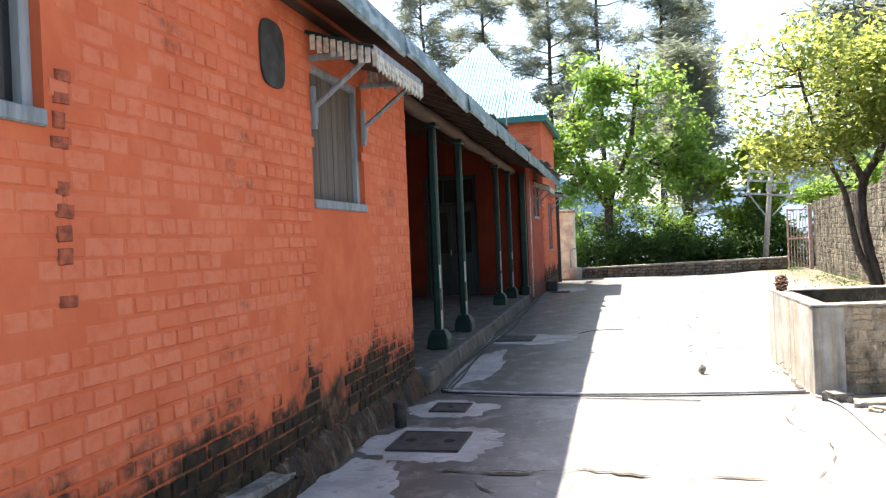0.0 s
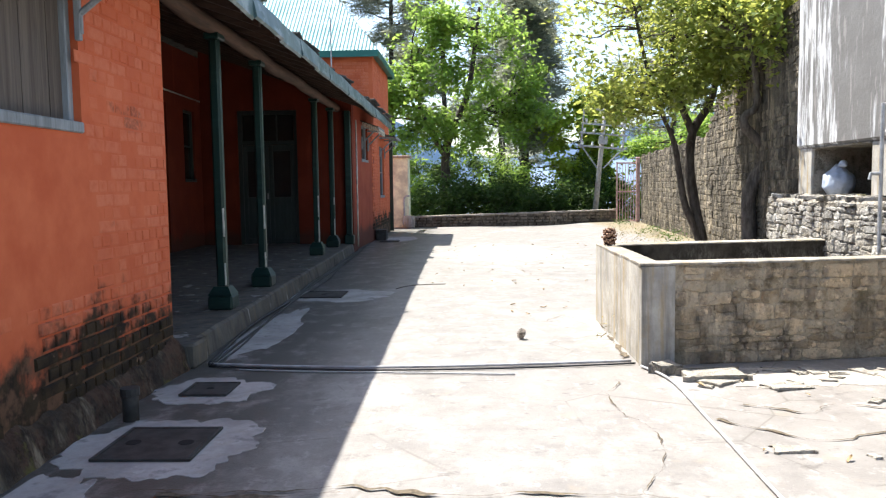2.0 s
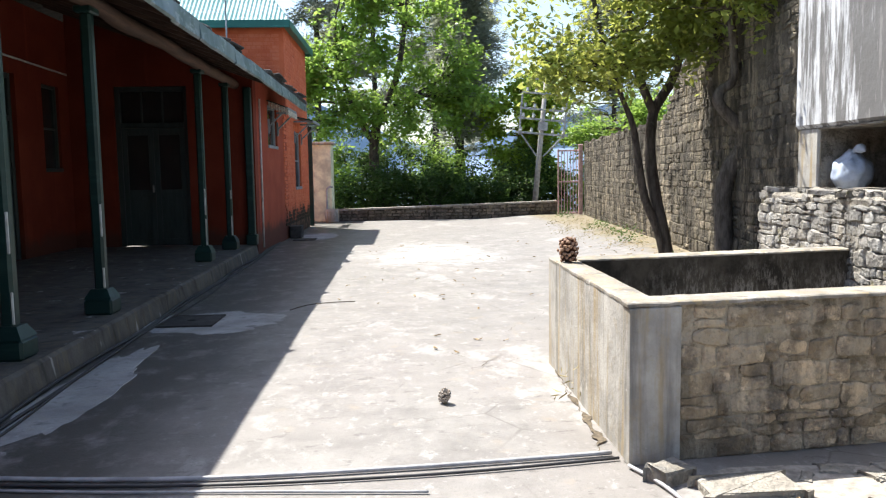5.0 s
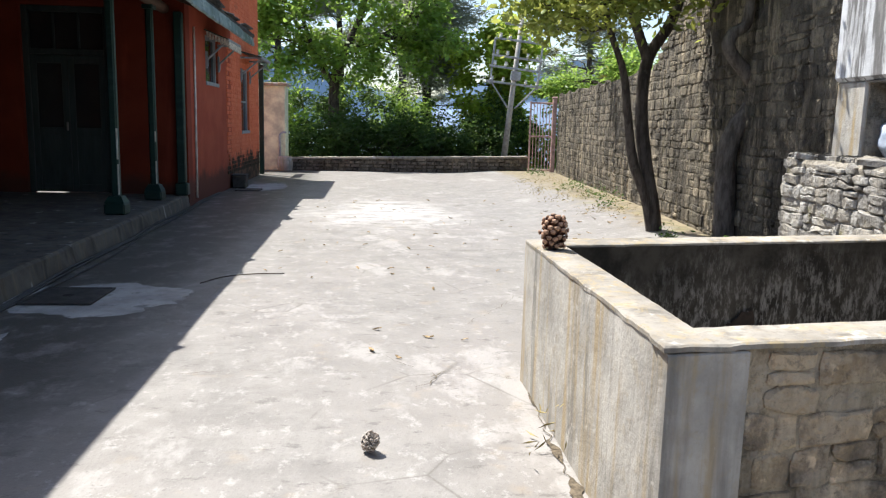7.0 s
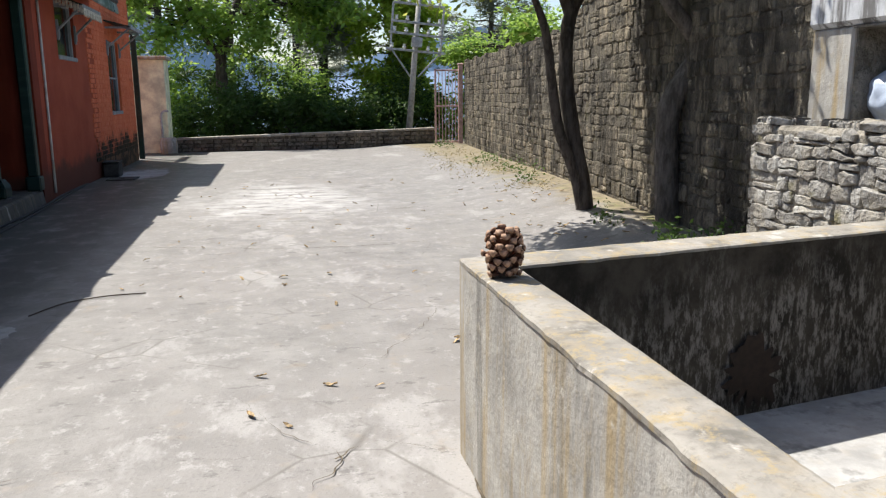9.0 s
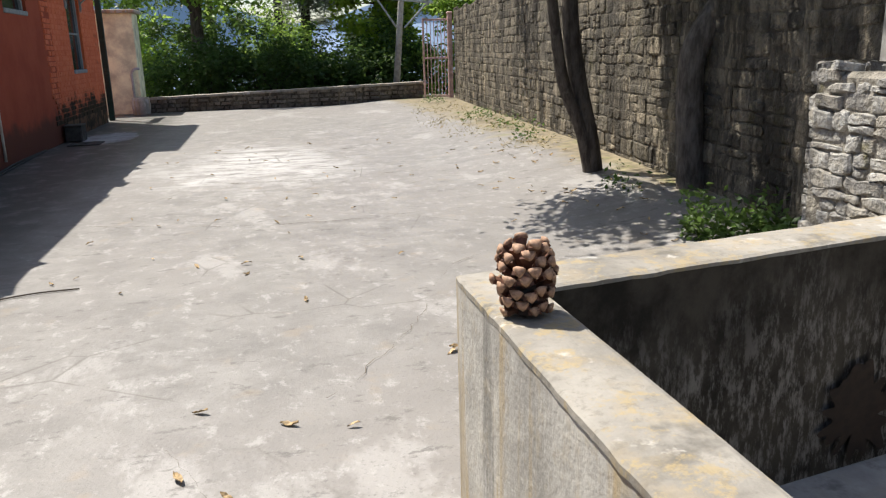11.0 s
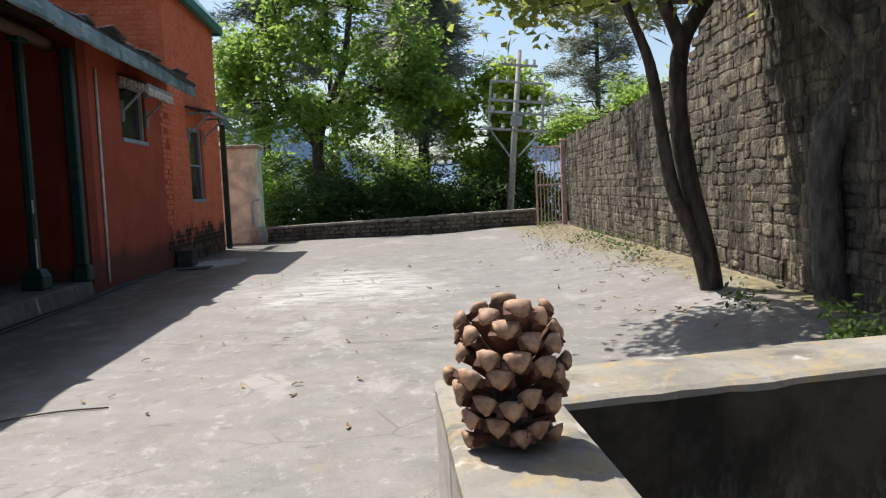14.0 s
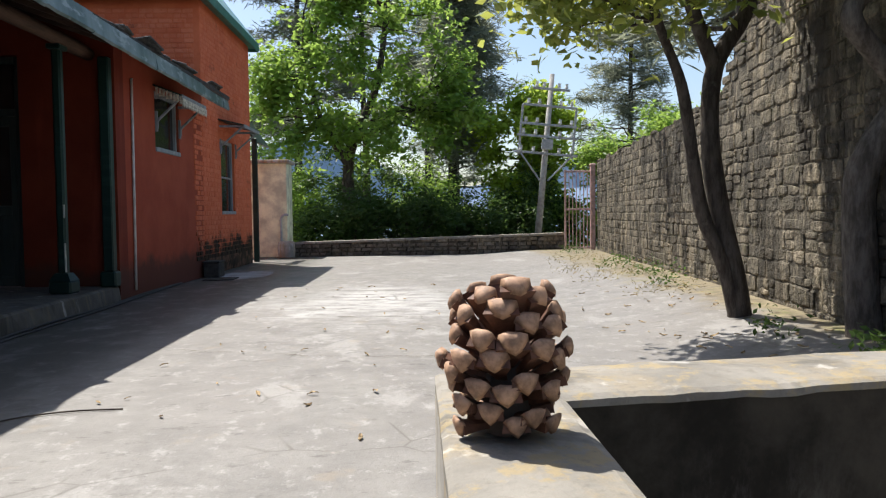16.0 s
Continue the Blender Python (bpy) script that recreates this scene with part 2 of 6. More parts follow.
def leaf_mat(name, a, b, tip):
    m = Mat(name, 0.45, spec=0.35)
    col = m.mix(m.island, a, b)
    col = m.mix(m.ramp(m.noise(1.1, 3), 0.54, 0.72, 0, 0.75), col, tip)
    m.color(col)
    tr = m.t.nodes.new("ShaderNodeBsdfTranslucent")
    m.link(m.mix(0.7, col, tip), tr.inputs["Color"])
    mx = m.t.nodes.new("ShaderNodeMixShader")
    mx.inputs[0].default_value = 0.52
    m.link(m.b.outputs[0], mx.inputs[1])
    m.link(tr.outputs[0], mx.inputs[2])
    m.link(mx.outputs[0], m.t.nodes["Material Output"].inputs["Surface"])
    return m.m


def bark(name, a, b):
    m = Mat(name, 0.92, spec=0.15)
    col = m.mix(m.ramp(m.noise((16, 16, 4), 6, 0.7), 0.35, 0.66), a, b)
    col = m.mix(m.ramp(m.noise(3.6, 4), 0.60, 0.70, 0, 0.35), col, (0.22, 0.21, 0.19))
    m.color(col).bump(m.noise((26, 26, 6), 5), 0.9, 0.02)
    return m.m


M_BRICK = painted_brick("painted_brick", 0.5)
M_BRICKWALL = painted_brick("painted_mortar")
# deep red paint, darkened further so the verandah reads as shaded
M_RED_SHADED = red_plaster("red_plaster", (0.13, 0.018, 0.0075), (0.175, 0.029, 0.0125))
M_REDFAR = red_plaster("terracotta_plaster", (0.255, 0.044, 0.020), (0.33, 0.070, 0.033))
M_GROUND = concrete_ground()
M_STONE = rock("boundary_stone", (0.07, 0.063, 0.052), (0.25, 0.213, 0.158), (0.05, 0.046, 0.039), 0.2, 0.8, (0.15, 0.132, 0.10), 0.55)
M_MORTAR = rock("boundary_mortar", (0.10, 0.088, 0.069), (0.16, 0.14, 0.108), (0.06, 0.054, 0.045), 0.2, 0.8, (0.15, 0.132, 0.10), 0.55)
M_RUBBLE = rock("rubble_stone", (0.20, 0.19, 0.175), (0.44, 0.43, 0.40), (0.17, 0.16, 0.145), 0.7, 0.35, (0.33, 0.305, 0.26))
M_RUBBLE_BED = rock("rubble_bed", (0.22, 0.20, 0.17), (0.29, 0.265, 0.22), (0.12, 0.11, 0.09), 0.7, 0.3, (0.33, 0.305, 0.26))
M_TANKSTONE = rock("tank_stone", (0.25, 0.195, 0.125), (0.66, 0.52, 0.35), (0.20, 0.17, 0.135), 0.2, 0.45, (0.44, 0.38, 0.285), 0.6)
M_TANKBED = rock("tank_mortar", (0.30, 0.245, 0.165), (0.42, 0.36, 0.27), (0.13, 0.105, 0.07), 0.3, 0.5, (0.40, 0.35, 0.27))
M_PALESTONE = rock("pale_slab_stone", (0.30, 0.28, 0.24), (0.42, 0.39, 0.34), (0.24, 0.22, 0.19), 0.1)
M_PARAPET = rock("parapet_stone", (0.16, 0.14, 0.115), (0.26, 0.225, 0.18), (0.10, 0.09, 0.075), 0.2, 0.3)
M_FOOT = rock("mossy_footing", (0.035, 0.026, 0.017), (0.075, 0.052, 0.036), (0.018, 0.014, 0.009), 0.9, 0.7, (0.11, 0.06, 0.04), 0.5)
M_CEMENT = cement("tank_cement", (0.37, 0.355, 0.325), 0.8, lichen=0.2)
M_CEMENT_TOP = cement("tank_rim_cement", (0.26, 0.242, 0.212), 0.25, 0.65)
M_TANK_IN = shaded_mould("tank_inner_render")
M_RUST = plain("wet_rust_stain", (0.022, 0.013, 0.008), 0.8, vary=0.4, scale=30)
M_PATCH = cement("cement_patch", (0.36, 0.353, 0.34), 0.1)
# grey cement darkened to hold the shade under the verandah roof
M_PLATFORM = cement("shaded_verandah_cement", (0.105, 0.098, 0.086), 0.15)
M_WHITE = whitewash()
M_CABIN = plain("cream_limewash", (0.70, 0.715, 0.52), 0.85, vary=0.3, scale=3)
M_FASCIA = sheet_paint("eave_sheet", (0.05, 0.10, 0.097), (0.16, 0.22, 0.23), (0.33, 0.38, 0.40))
M_TEAL = sheet_paint("teal_sheet", (0.27, 0.50, 0.47), (0.42, 0.62, 0.58), (0.56, 0.72, 0.69))
M_GREEN = sheet_paint("dark_green_paint", (0.008, 0.028, 0.025), (0.011, 0.038, 0.032), (0.02, 0.052, 0.046))
M_EAVEGREEN = sheet_paint("eave_green_paint", (0.02, 0.13, 0.11), (0.03, 0.17, 0.14), (0.05, 0.22, 0.18))
M_BARE = plain("worn_pale_paint", (0.52, 0.52, 0.49), 0.7)
M_WOOD = timber("old_brown_timber", (0.05, 0.028, 0.018), (0.11, 0.060, 0.038))
M_RAFTER = timber("dark_rafter", (0.05, 0.03, 0.022), (0.09, 0.055, 0.04), (1.2, 14, 14))
M_SLATE = rock("roof_slate", (0.07, 0.068, 0.065), (0.14, 0.13, 0.12), (0.05, 0.05, 0.05), 0.2)
M_GREYWOOD = timber("grey_painted_wood", (0.17, 0.19, 0.20), (0.30, 0.33, 0.35), (14, 14, 1.5))
M_SHUTTER = timber("weathered_brown_boards", (0.075, 0.06, 0.05), (0.15, 0.125, 0.105), (20, 20, 0.8))
M_DOOR = timber("green_grey_door_paint", (0.022, 0.034, 0.034), (0.04, 0.056, 0.055), (9, 9, 1.2), 0.5)
M_DARK = plain("hole_dark", (0.012, 0.011, 0.010), 0.9)
M_FRET = plain("dirty_cream_fretwork", (0.48, 0.46, 0.38), 0.8, vary=0.4, scale=20)
M_STEEL = plain("grey_steel", (0.25, 0.25, 0.25), 0.5, 0.6)
M_IRON = plain("cast_iron", (0.05, 0.048, 0.045), 0.7, 0.3, vary=0.4)
M_HOSE = plain("black_hose", (0.03, 0.03, 0.032), 0.55)
M_PIPEGREY = plain("grey_pvc", (0.36, 0.36, 0.37), 0.5)
M_PINK = plain("faded_pink_paint", (0.50, 0.33, 0.29), 0.6, vary=0.3)
M_POLE = plain("grey_concrete_pole", (0.36, 0.35, 0.33), 0.85)
M_GALV = plain("galvanised_steel", (0.36, 0.37, 0.38), 0.5, 0.4)
M_PORCELAIN = plain("white_porcelain", (0.6, 0.6, 0.58), 0.25)
M_BAG = plain("pale_blue_plastic", (0.42, 0.48, 0.58), 0.35, vary=0.2)
M_CONE = plain("pine_cone_scale", (0.105, 0.046, 0.027), 0.65, vary=0.4, scale=60)
M_CONETIP = plain("pine_cone_tip", (0.36, 0.22, 0.14), 0.65, vary=0.4, scale=70)
M_GREYCONE = plain("bleached_cone", (0.36, 0.32, 0.28), 0.8, vary=0.4, scale=60)
M_EARTH = plain("pale_earth", (0.33, 0.30, 0.26), 0.95, vary=0.35, scale=14, bump=0.5)
M_DRYLEAF = plain("dry_leaf", (0.36, 0.26, 0.14), 0.7, vary=0.5, scale=30)
M_TWIG = plain("twig", (0.07, 0.055, 0.045), 0.85)
M_SOILCRACK = plain("earth_in_crack", (0.10, 0.08, 0.055), 0.95, vary=0.5, scale=40)
M_DRYGRASS = plain("dry_grass", (0.27, 0.22, 0.09), 0.8, vary=0.4, scale=25)
# distance haze is painted in as this pale blue
M_HILL = plain("haze_tinted_hill", (0.36, 0.46, 0.60), 1.0, vary=0.12, scale=0.01, bump=0.0)
M_BARK = bark("dark_bark", (0.040, 0.033, 0.028), (0.105, 0.09, 0.078))
M_PALEBARK = bark("grey_bark", (0.07, 0.059, 0.049), (0.17, 0.148, 0.126))
M_SOOT = plain("sooty_brick", (0.29, 0.072, 0.034), 0.85, vary=0.5, scale=22, bump=0.4)
M_LEAF = leaf_mat("fresh_leaves", (0.045, 0.105, 0.016), (0.15, 0.285, 0.04), (0.44, 0.60, 0.13))
M_LEAF_NEAR = leaf_mat("mixed_leaves", (0.06, 0.125, 0.024), (0.15, 0.24, 0.045), (0.54, 0.54, 0.13))
M_LEAF_LIME = leaf_mat("lime_leaves", (0.14, 0.25, 0.025), (0.28, 0.42, 0.045), (0.60, 0.70, 0.12))
M_LEAF_DARK = leaf_mat("dark_leaves", (0.03, 0.07, 0.018), (0.065, 0.12, 0.03), (0.12, 0.19, 0.045))
# needle green greyed and lightened to carry distance haze
M_NEEDLE = leaf_mat("haze_greyed_needles", (0.17, 0.20, 0.14), (0.27, 0.30, 0.22), (0.34, 0.36, 0.26))


# ---------------- builders ----------------
def mesh_of(name, verts, faces, mat):
    me = bpy.data.meshes.new(name)
    me.from_pydata([tuple(v) for v in verts], [], faces)
    me.materials.append(mat)
    return me


def finish(bm, name, mat, smooth=False):
    bmesh.ops.recalc_face_normals(bm, faces=bm.faces)
    me = bpy.data.meshes.new(name)
    bm.to_mesh(me)
    bm.free()
    me.materials.append(mat)
    if smooth:
        for p in me.polygons:
            p.use_smooth = True
    return me


def thing(name, label, category, group="", kind="", at=(0, 0, 0)):
    ob = new(name)
    ob.location = at
    ob.empty_display_size = 0.1
    return tagged(ob, label, category, group, kind)


def part(name, bm, mat, parent=None, label="", smooth=False):
    ob = new(name, finish(bm, name, mat, smooth) if isinstance(bm, bmesh.types.BMesh) else bm)
    if parent:
        ob.parent = parent
        if parent.parent:
            ob.matrix_parent_inverse = Matrix.Identity(4)
    return tagged(ob, label)


def box(bm, x0, x1, y0, y1, z0, z1, bevel=0.0, m=None):
    r = bmesh.ops.create_cube(bm, size=1)
    vs = r["verts"]
    for v in vs:
        v.co = Vector(((x0 + x1) / 2 + v.co.x * (x1 - x0), (y0 + y1) / 2 + v.co.y * (y1 - y0), (z0 + z1) / 2 + v.co.z * (z1 - z0)))
        if m is not None:
            v.co = m @ v.co
    if bevel:
        es = list({e for v in vs for e in v.link_edges})
        bmesh.ops.bevel(bm, geom=es, offset=bevel, segments=1, affect="EDGES", profile=0.5)
    return bm


def boxed(*a, bevel=0.0, m=None):
    return box(bmesh.new(), *a, bevel=bevel, m=m)


def tube(bm, pts, radii, sides=8, cap=True):
    """A round bar along points."""
    pts = [Vector(p) for p in pts]
    if isinstance(radii, (int, float)):
        radii = [radii] * len(pts)
    rings = []
    for i, p in enumerate(pts):
        d = (pts[min(i + 1, len(pts) - 1)] - pts[max(i - 1, 0)]).normalized()
        q = d.to_track_quat("Z", "Y").to_matrix()
        rings.append([bm.verts.new(p + q @ Vector((math.cos(a) * radii[i], math.sin(a) * radii[i], 0))) for a in (2 * math.pi * k / sides for k in range(sides))])
    for a, b in zip(rings, rings[1:]):
        # rings may be turned against one another: join by the nearest start
        k0 = min(range(sides), key=lambda k: (b[k].co - a[0].co).length)
        for k in range(sides):
            bm.faces.new((a[k], a[(k + 1) % sides], b[(k + 1 + k0) % sides], b[(k + k0) % sides]))
    if cap:
        bm.faces.new(rings[0][::-1])
        bm.faces.new(rings[-1])
    return bm


def smooth_line(pts, n=6):
    """Catmull-Rom through points."""
    pts = [Vector(p) for p in pts]
    out = []
    for i in range(len(pts) - 1):
        p0, p1, p2, p3 = pts[max(i - 1, 0)], pts[i], pts[i + 1], pts[min(i + 2, len(pts) - 1)]
        for k in range(n):
            t = k / n
            out.append(0.5 * ((2 * p1) + (p2 - p0) * t + (2 * p0 - 5 * p1 + 4 * p2 - p3) * t * t + (3 * p1 - p0 - 3 * p2 + p3) * t ** 3))
    return out + [pts[-1]]


def spread(a, b, n):
    return [a + (b - a) * k / (n - 1) for k in range(n)]


def sst(a, b, v):
    t = min(1, max(0, (v - a) / (b - a)))
    return t * t * (3 - 2 * t)


def ground_z(x, y):
    z = 0.2 * sst(5.0, 6.9, x) * sst(9.8, 12.5, y)
    z -= 0.10 * sst(5.0, 6.9, x) * sst(16, 27, y)
    if y > 28.7:
        z -= 9.0 * sst(29.5, 62, y) + 30 * sst(60, 320, y)
    return z


def wall_x(y):
    return 6.95 + 0.099 * (y - 14)


# ---------------- ground ----------------
xs = [-900, -300, -100, -40, -15, -6] + [v * 0.5 for v in range(-4, 24)] + [16, 25, 50, 120, 300, 900]
ys = [-500, -120, -40, -15, -8] + [v * 0.5 for v in range(-6, 58)] + [28.6, 28.8, 30, 32, 35, 38, 42, 46, 50, 56, 62, 75, 100, 140, 200, 260, 320, 600, 1500]
gv = [(x, y, ground_z(x, y) + (0.006 * noise.noise((x * 0.7, y * 0.7, 0)) if abs(x) < 20 and y < 29 else 0)) for y in ys for x in xs]
nx = len(xs)
gf = [(j * nx + i, j * nx + i + 1, (j + 1) * nx + i + 1, (j + 1) * nx + i) for j in range(len(ys) - 1) for i in range(nx - 1)]
gm = mesh_of("ground", gv, gf, M_GROUND)
for p in gm.polygons:
    p.use_smooth = True
tagged(new("ground", gm), "weathered grey concrete yard with cracks and earthy edges", "ground", kind="structure")

# ---------------- the long building ----------------
NEAR_END, VER_END, TOWER_Y0, TOWER_Y1 = 6.98, 18.0, 22.0, 26.0
FACE = -0.16         # face of the far wall
BACK = -3.5          # verandah's back wall


EAVE_X, EAVE_Z, RIDGE_X, RIDGE_Z = 0.42, 3.10, -3.6, 4.55
E0, E1 = 3.8, 21.95


def roof_z(x):
    return EAVE_Z + (EAVE_X - x) / (EAVE_X - RIDGE_X) * (RIDGE_Z - EAVE_Z)


def gable(bm, x0, x1, y0, y1, z0=0.0):
    """A cross wall whose top follows the roof slope."""
    vs = [bm.verts.new((x, y, z)) for y in (y0, y1) for x, z in ((x0, z0), (x1, z0), (x1, roof_z(x1) - 0.01), (x0, roof_z(x0) - 0.01))]
    for f in ((0, 1, 2, 3), (7, 6, 5, 4), (0, 4, 5, 1), (1, 5, 6, 2), (2, 6, 7, 3), (3, 7, 4, 0)):
        bm.faces.new([vs[k] for k in f])
    return bm


def wall_with_holes(name, axis_x0, axis_x1, y0, y1, z0, z1, holes, mat, label):
    """A wall along y between two x, with through openings (ya, yb, za, zb)."""
    bm = bmesh.new()
    cy = sorted({y0, y1, *[h[0] for h in holes], *[h[1] for h in holes]})
    cz = sorted({z0, z1, *[h[2] for h in holes], *[h[3] for h in holes]})
    solid = lambda y, z: y0 < y < y1 and z0 < z < z1 and not any(h[0] < y < h[1] and h[2] < z < h[3] for h in holes)
    cache = {}

    def v(x, y, z):
        k = (x, y, z)
        if k not in cache:
            cache[k] = bm.verts.new(k)
        return cache[k]
    for i in range(len(cy) - 1):
        for j in range(len(cz) - 1):
            ya, yb, za, zb = cy[i], cy[i + 1], cz[j], cz[j + 1]
            my, mz = (ya + yb) / 2, (za + zb) / 2
            if not solid(my, mz):
                continue
            for x in (axis_x0, axis_x1):
                bm.faces.new((v(x, ya, za), v(x, yb, za), v(x, yb, zb), v(x, ya, zb)))
            ny = lambda k: (cy[k] + cy[k + 1]) / 2 if 0 <= k < len(cy) - 1 else -1e9
            nz = lambda k: (cz[k] + cz[k + 1]) / 2 if 0 <= k < len(cz) - 1 else -1e9
            if not solid(ny(i - 1), mz):
                bm.faces.new((v(axis_x0, ya, za), v(axis_x1, ya, za), v(axis_x1, ya, zb), v(axis_x0, ya, zb)))
            if not solid(ny(i + 1), mz):
                bm.faces.new((v(axis_x0, yb, za), v(axis_x1, yb, za), v(axis_x1, yb, zb), v(axis_x0, yb, zb)))
            if not solid(my, nz(j - 1)):
                bm.faces.new((v(axis_x0, ya, za), v(axis_x0, yb, za), v(axis_x1, yb, za), v(axis_x1, ya, za)))
            if not solid(my, nz(j + 1)):
                bm.faces.new((v(axis_x0, ya, zb), v(axis_x0, yb, zb), v(axis_x1, yb, zb), v(axis_x1, ya, zb)))
    return tagged(new(name, finish(bm, name, mat)), label, "wall", kind="structure")


WIN = (4.55, 5.66, 1.80, 2.86)
WIN0 = (0.75, 1.95, 2.02, 3.2)
near_wall = wall_with_holes("wall_near", -0.38, 0.0, -4.0, NEAR_END, 0.0, 3.55, [WIN, WIN0], M_BRICKWALL, "orange-red painted brick wall with mossy damp foot")
tagged(new("wall_near_side", finish(gable(bmesh.new(), BACK - 0.1, -0.381, NEAR_END - 0.36, NEAR_END), "wall_near_side", M_RED_SHADED)), "red plastered side wall of the verandah", "wall", kind="structure")
tagged(new("wall_near_end", finish(boxed(-6.3, -0.381, -4.0, -3.64, 0, 3.5), "wall_near_end", M_RED_SHADED)), "red plastered end wall", "wall", kind="structure")
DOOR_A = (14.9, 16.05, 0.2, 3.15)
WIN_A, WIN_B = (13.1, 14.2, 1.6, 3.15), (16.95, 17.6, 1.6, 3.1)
back_wall = wall_with_holes("wall_back", BACK - 0.3, BACK, NEAR_END, VER_END + 0.3, 0.0, 4.3, [DOOR_A, WIN_A, WIN_B], M_RED_SHADED, "deep red plastered verandah back wall, darkened for shade")
# end wall of the verandah, facing the walk, with a double door
bm = bmesh.new()
DX0, DX1, DZ = -2.7, -1.37, 3.15
gable(bm, BACK, DX0, VER_END, VER_END + 0.3)
gable(bm, DX1, FACE, VER_END, VER_END + 0.3)
gable(bm, DX0, DX1, VER_END, VER_END + 0.3, DZ)
tagged(new("wall_verandah_end", finish(bm, "wall_verandah_end", M_RED_SHADED)), "deep red plastered verandah end wall, darkened for shade", "wall", kind="structure")
WIN2 = (19.5, 20.66, 2.05, 2.95)
far_wall = wall_with_holes("wall_far", FACE - 0.35, FACE, VER_END + 0.3, TOWER_Y0 - 0.005, 0.0, 3.3, [WIN2], M_REDFAR, "terracotta red plastered wall with damp foot")
WIN3 = (23.3, 24.4, 1.12, 2.6)
tower_wall = wall_with_holes("wall_tower_east", FACE - 0.35, FACE, TOWER_Y0, TOWER_Y1, 0.0, 4.95, [WIN3], M_BRICKWALL, "red painted brick tower wall with damp stains")
for nm, y0 in (("wall_tower_near", TOWER_Y0), ("wall_tower_far", TOWER_Y1 - 0.35)):
    tagged(new(nm, finish(boxed(-4.2, FACE - 0.351, y0 + 0.002, y0 + 0.35, 0, 4.95), nm, M_BRICKWALL)), "red painted brick tower wall", "wall", kind="structure")
tagged(new("wall_tower_west", finish(boxed(-4.5, -4.2, TOWER_Y0, TOWER_Y1, 0, 4.95), "wall_tower_west", M_BRICKWALL)), "red painted brick tower wall", "wall", kind="structure")
tagged(new("wall_west", finish(boxed(-6.6, -6.3, -4, TOWER_Y0, 0, 4.15), "wall_west", M_RED_SHADED)), "plain red outer wall", "wall", kind="structure")


def plat_z(y):
    return 0.2


def edge_x(y):
    return 0.07 - 0.025 * (y - 8)


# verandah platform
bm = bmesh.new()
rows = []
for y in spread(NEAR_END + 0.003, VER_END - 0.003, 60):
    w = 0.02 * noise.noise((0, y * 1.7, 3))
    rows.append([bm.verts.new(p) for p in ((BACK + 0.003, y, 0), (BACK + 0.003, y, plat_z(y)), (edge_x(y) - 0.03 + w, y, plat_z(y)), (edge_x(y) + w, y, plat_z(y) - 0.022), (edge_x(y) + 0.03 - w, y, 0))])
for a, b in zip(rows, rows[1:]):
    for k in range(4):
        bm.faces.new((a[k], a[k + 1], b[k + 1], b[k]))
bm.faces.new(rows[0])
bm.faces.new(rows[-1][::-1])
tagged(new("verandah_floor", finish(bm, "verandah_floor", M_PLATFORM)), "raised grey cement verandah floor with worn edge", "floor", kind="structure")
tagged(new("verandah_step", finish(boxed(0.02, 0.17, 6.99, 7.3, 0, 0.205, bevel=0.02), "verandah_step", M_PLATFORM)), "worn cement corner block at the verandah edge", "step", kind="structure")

# roof over the long building: slates on boards, rafters below
def slab(xa, xb, ya, yb, t, lift=0.0):
    bm = bmesh.new()
    c = [(xa, roof_z(xa)), (xb, roof_z(xb))]
    vs = [bm.verts.new((x, y, z + lift + d)) for y in (ya, yb) for x, z in c for d in (0, t)]
    for f in ((0, 1, 3, 2), (4, 6, 7, 5), (0, 4, 5, 1), (2, 3, 7, 6), (1, 5, 7, 3), (0, 2, 6, 4)):
        bm.faces.new([vs[i] for i in f])
    return bm


tagged(new("ceiling_verandah", finish(slab(EAVE_X - 0.08, RIDGE_X, E0, E1, 0.03), "ceiling_verandah", M_RAFTER)), "dark boarded underside of the verandah roof", "ceiling", kind="structure")
roof = thing("roof_long", "old slate roof with a painted sheet-metal eave", "roof", kind="structure")
part("slates", slab(EAVE_X - 0.07, RIDGE_X - 0.3, E0, TOWER_Y0 - 0.01, 0.05, 0.032), M_SLATE, roof)
part("slates", slab(-0.02, RIDGE_X - 0.3, -4.2, E0 - 0.004, 0.05, 0.25), M_SLATE, roof)
bm = bmesh.new()
for v in ((RIDGE_X - 0.3, -4.2, RIDGE_Z + 0.1), (RIDGE_X - 0.3, TOWER_Y0 - 0.01, RIDGE_Z + 0.1), (-6.7, TOWER_Y0 - 0.01, 4.2), (-6.7, -4.2, 4.2)):
    bm.verts.new(v)
bm.faces.new(list(bm.verts))
ext = bmesh.ops.extrude_face_region(bm, geom=list(bm.faces))
for g in ext["geom"]:
    if isinstance(g, bmesh.types.BMVert):
        g.co.z += 0.08
part("back_slope", bm, M_SLATE, roof)
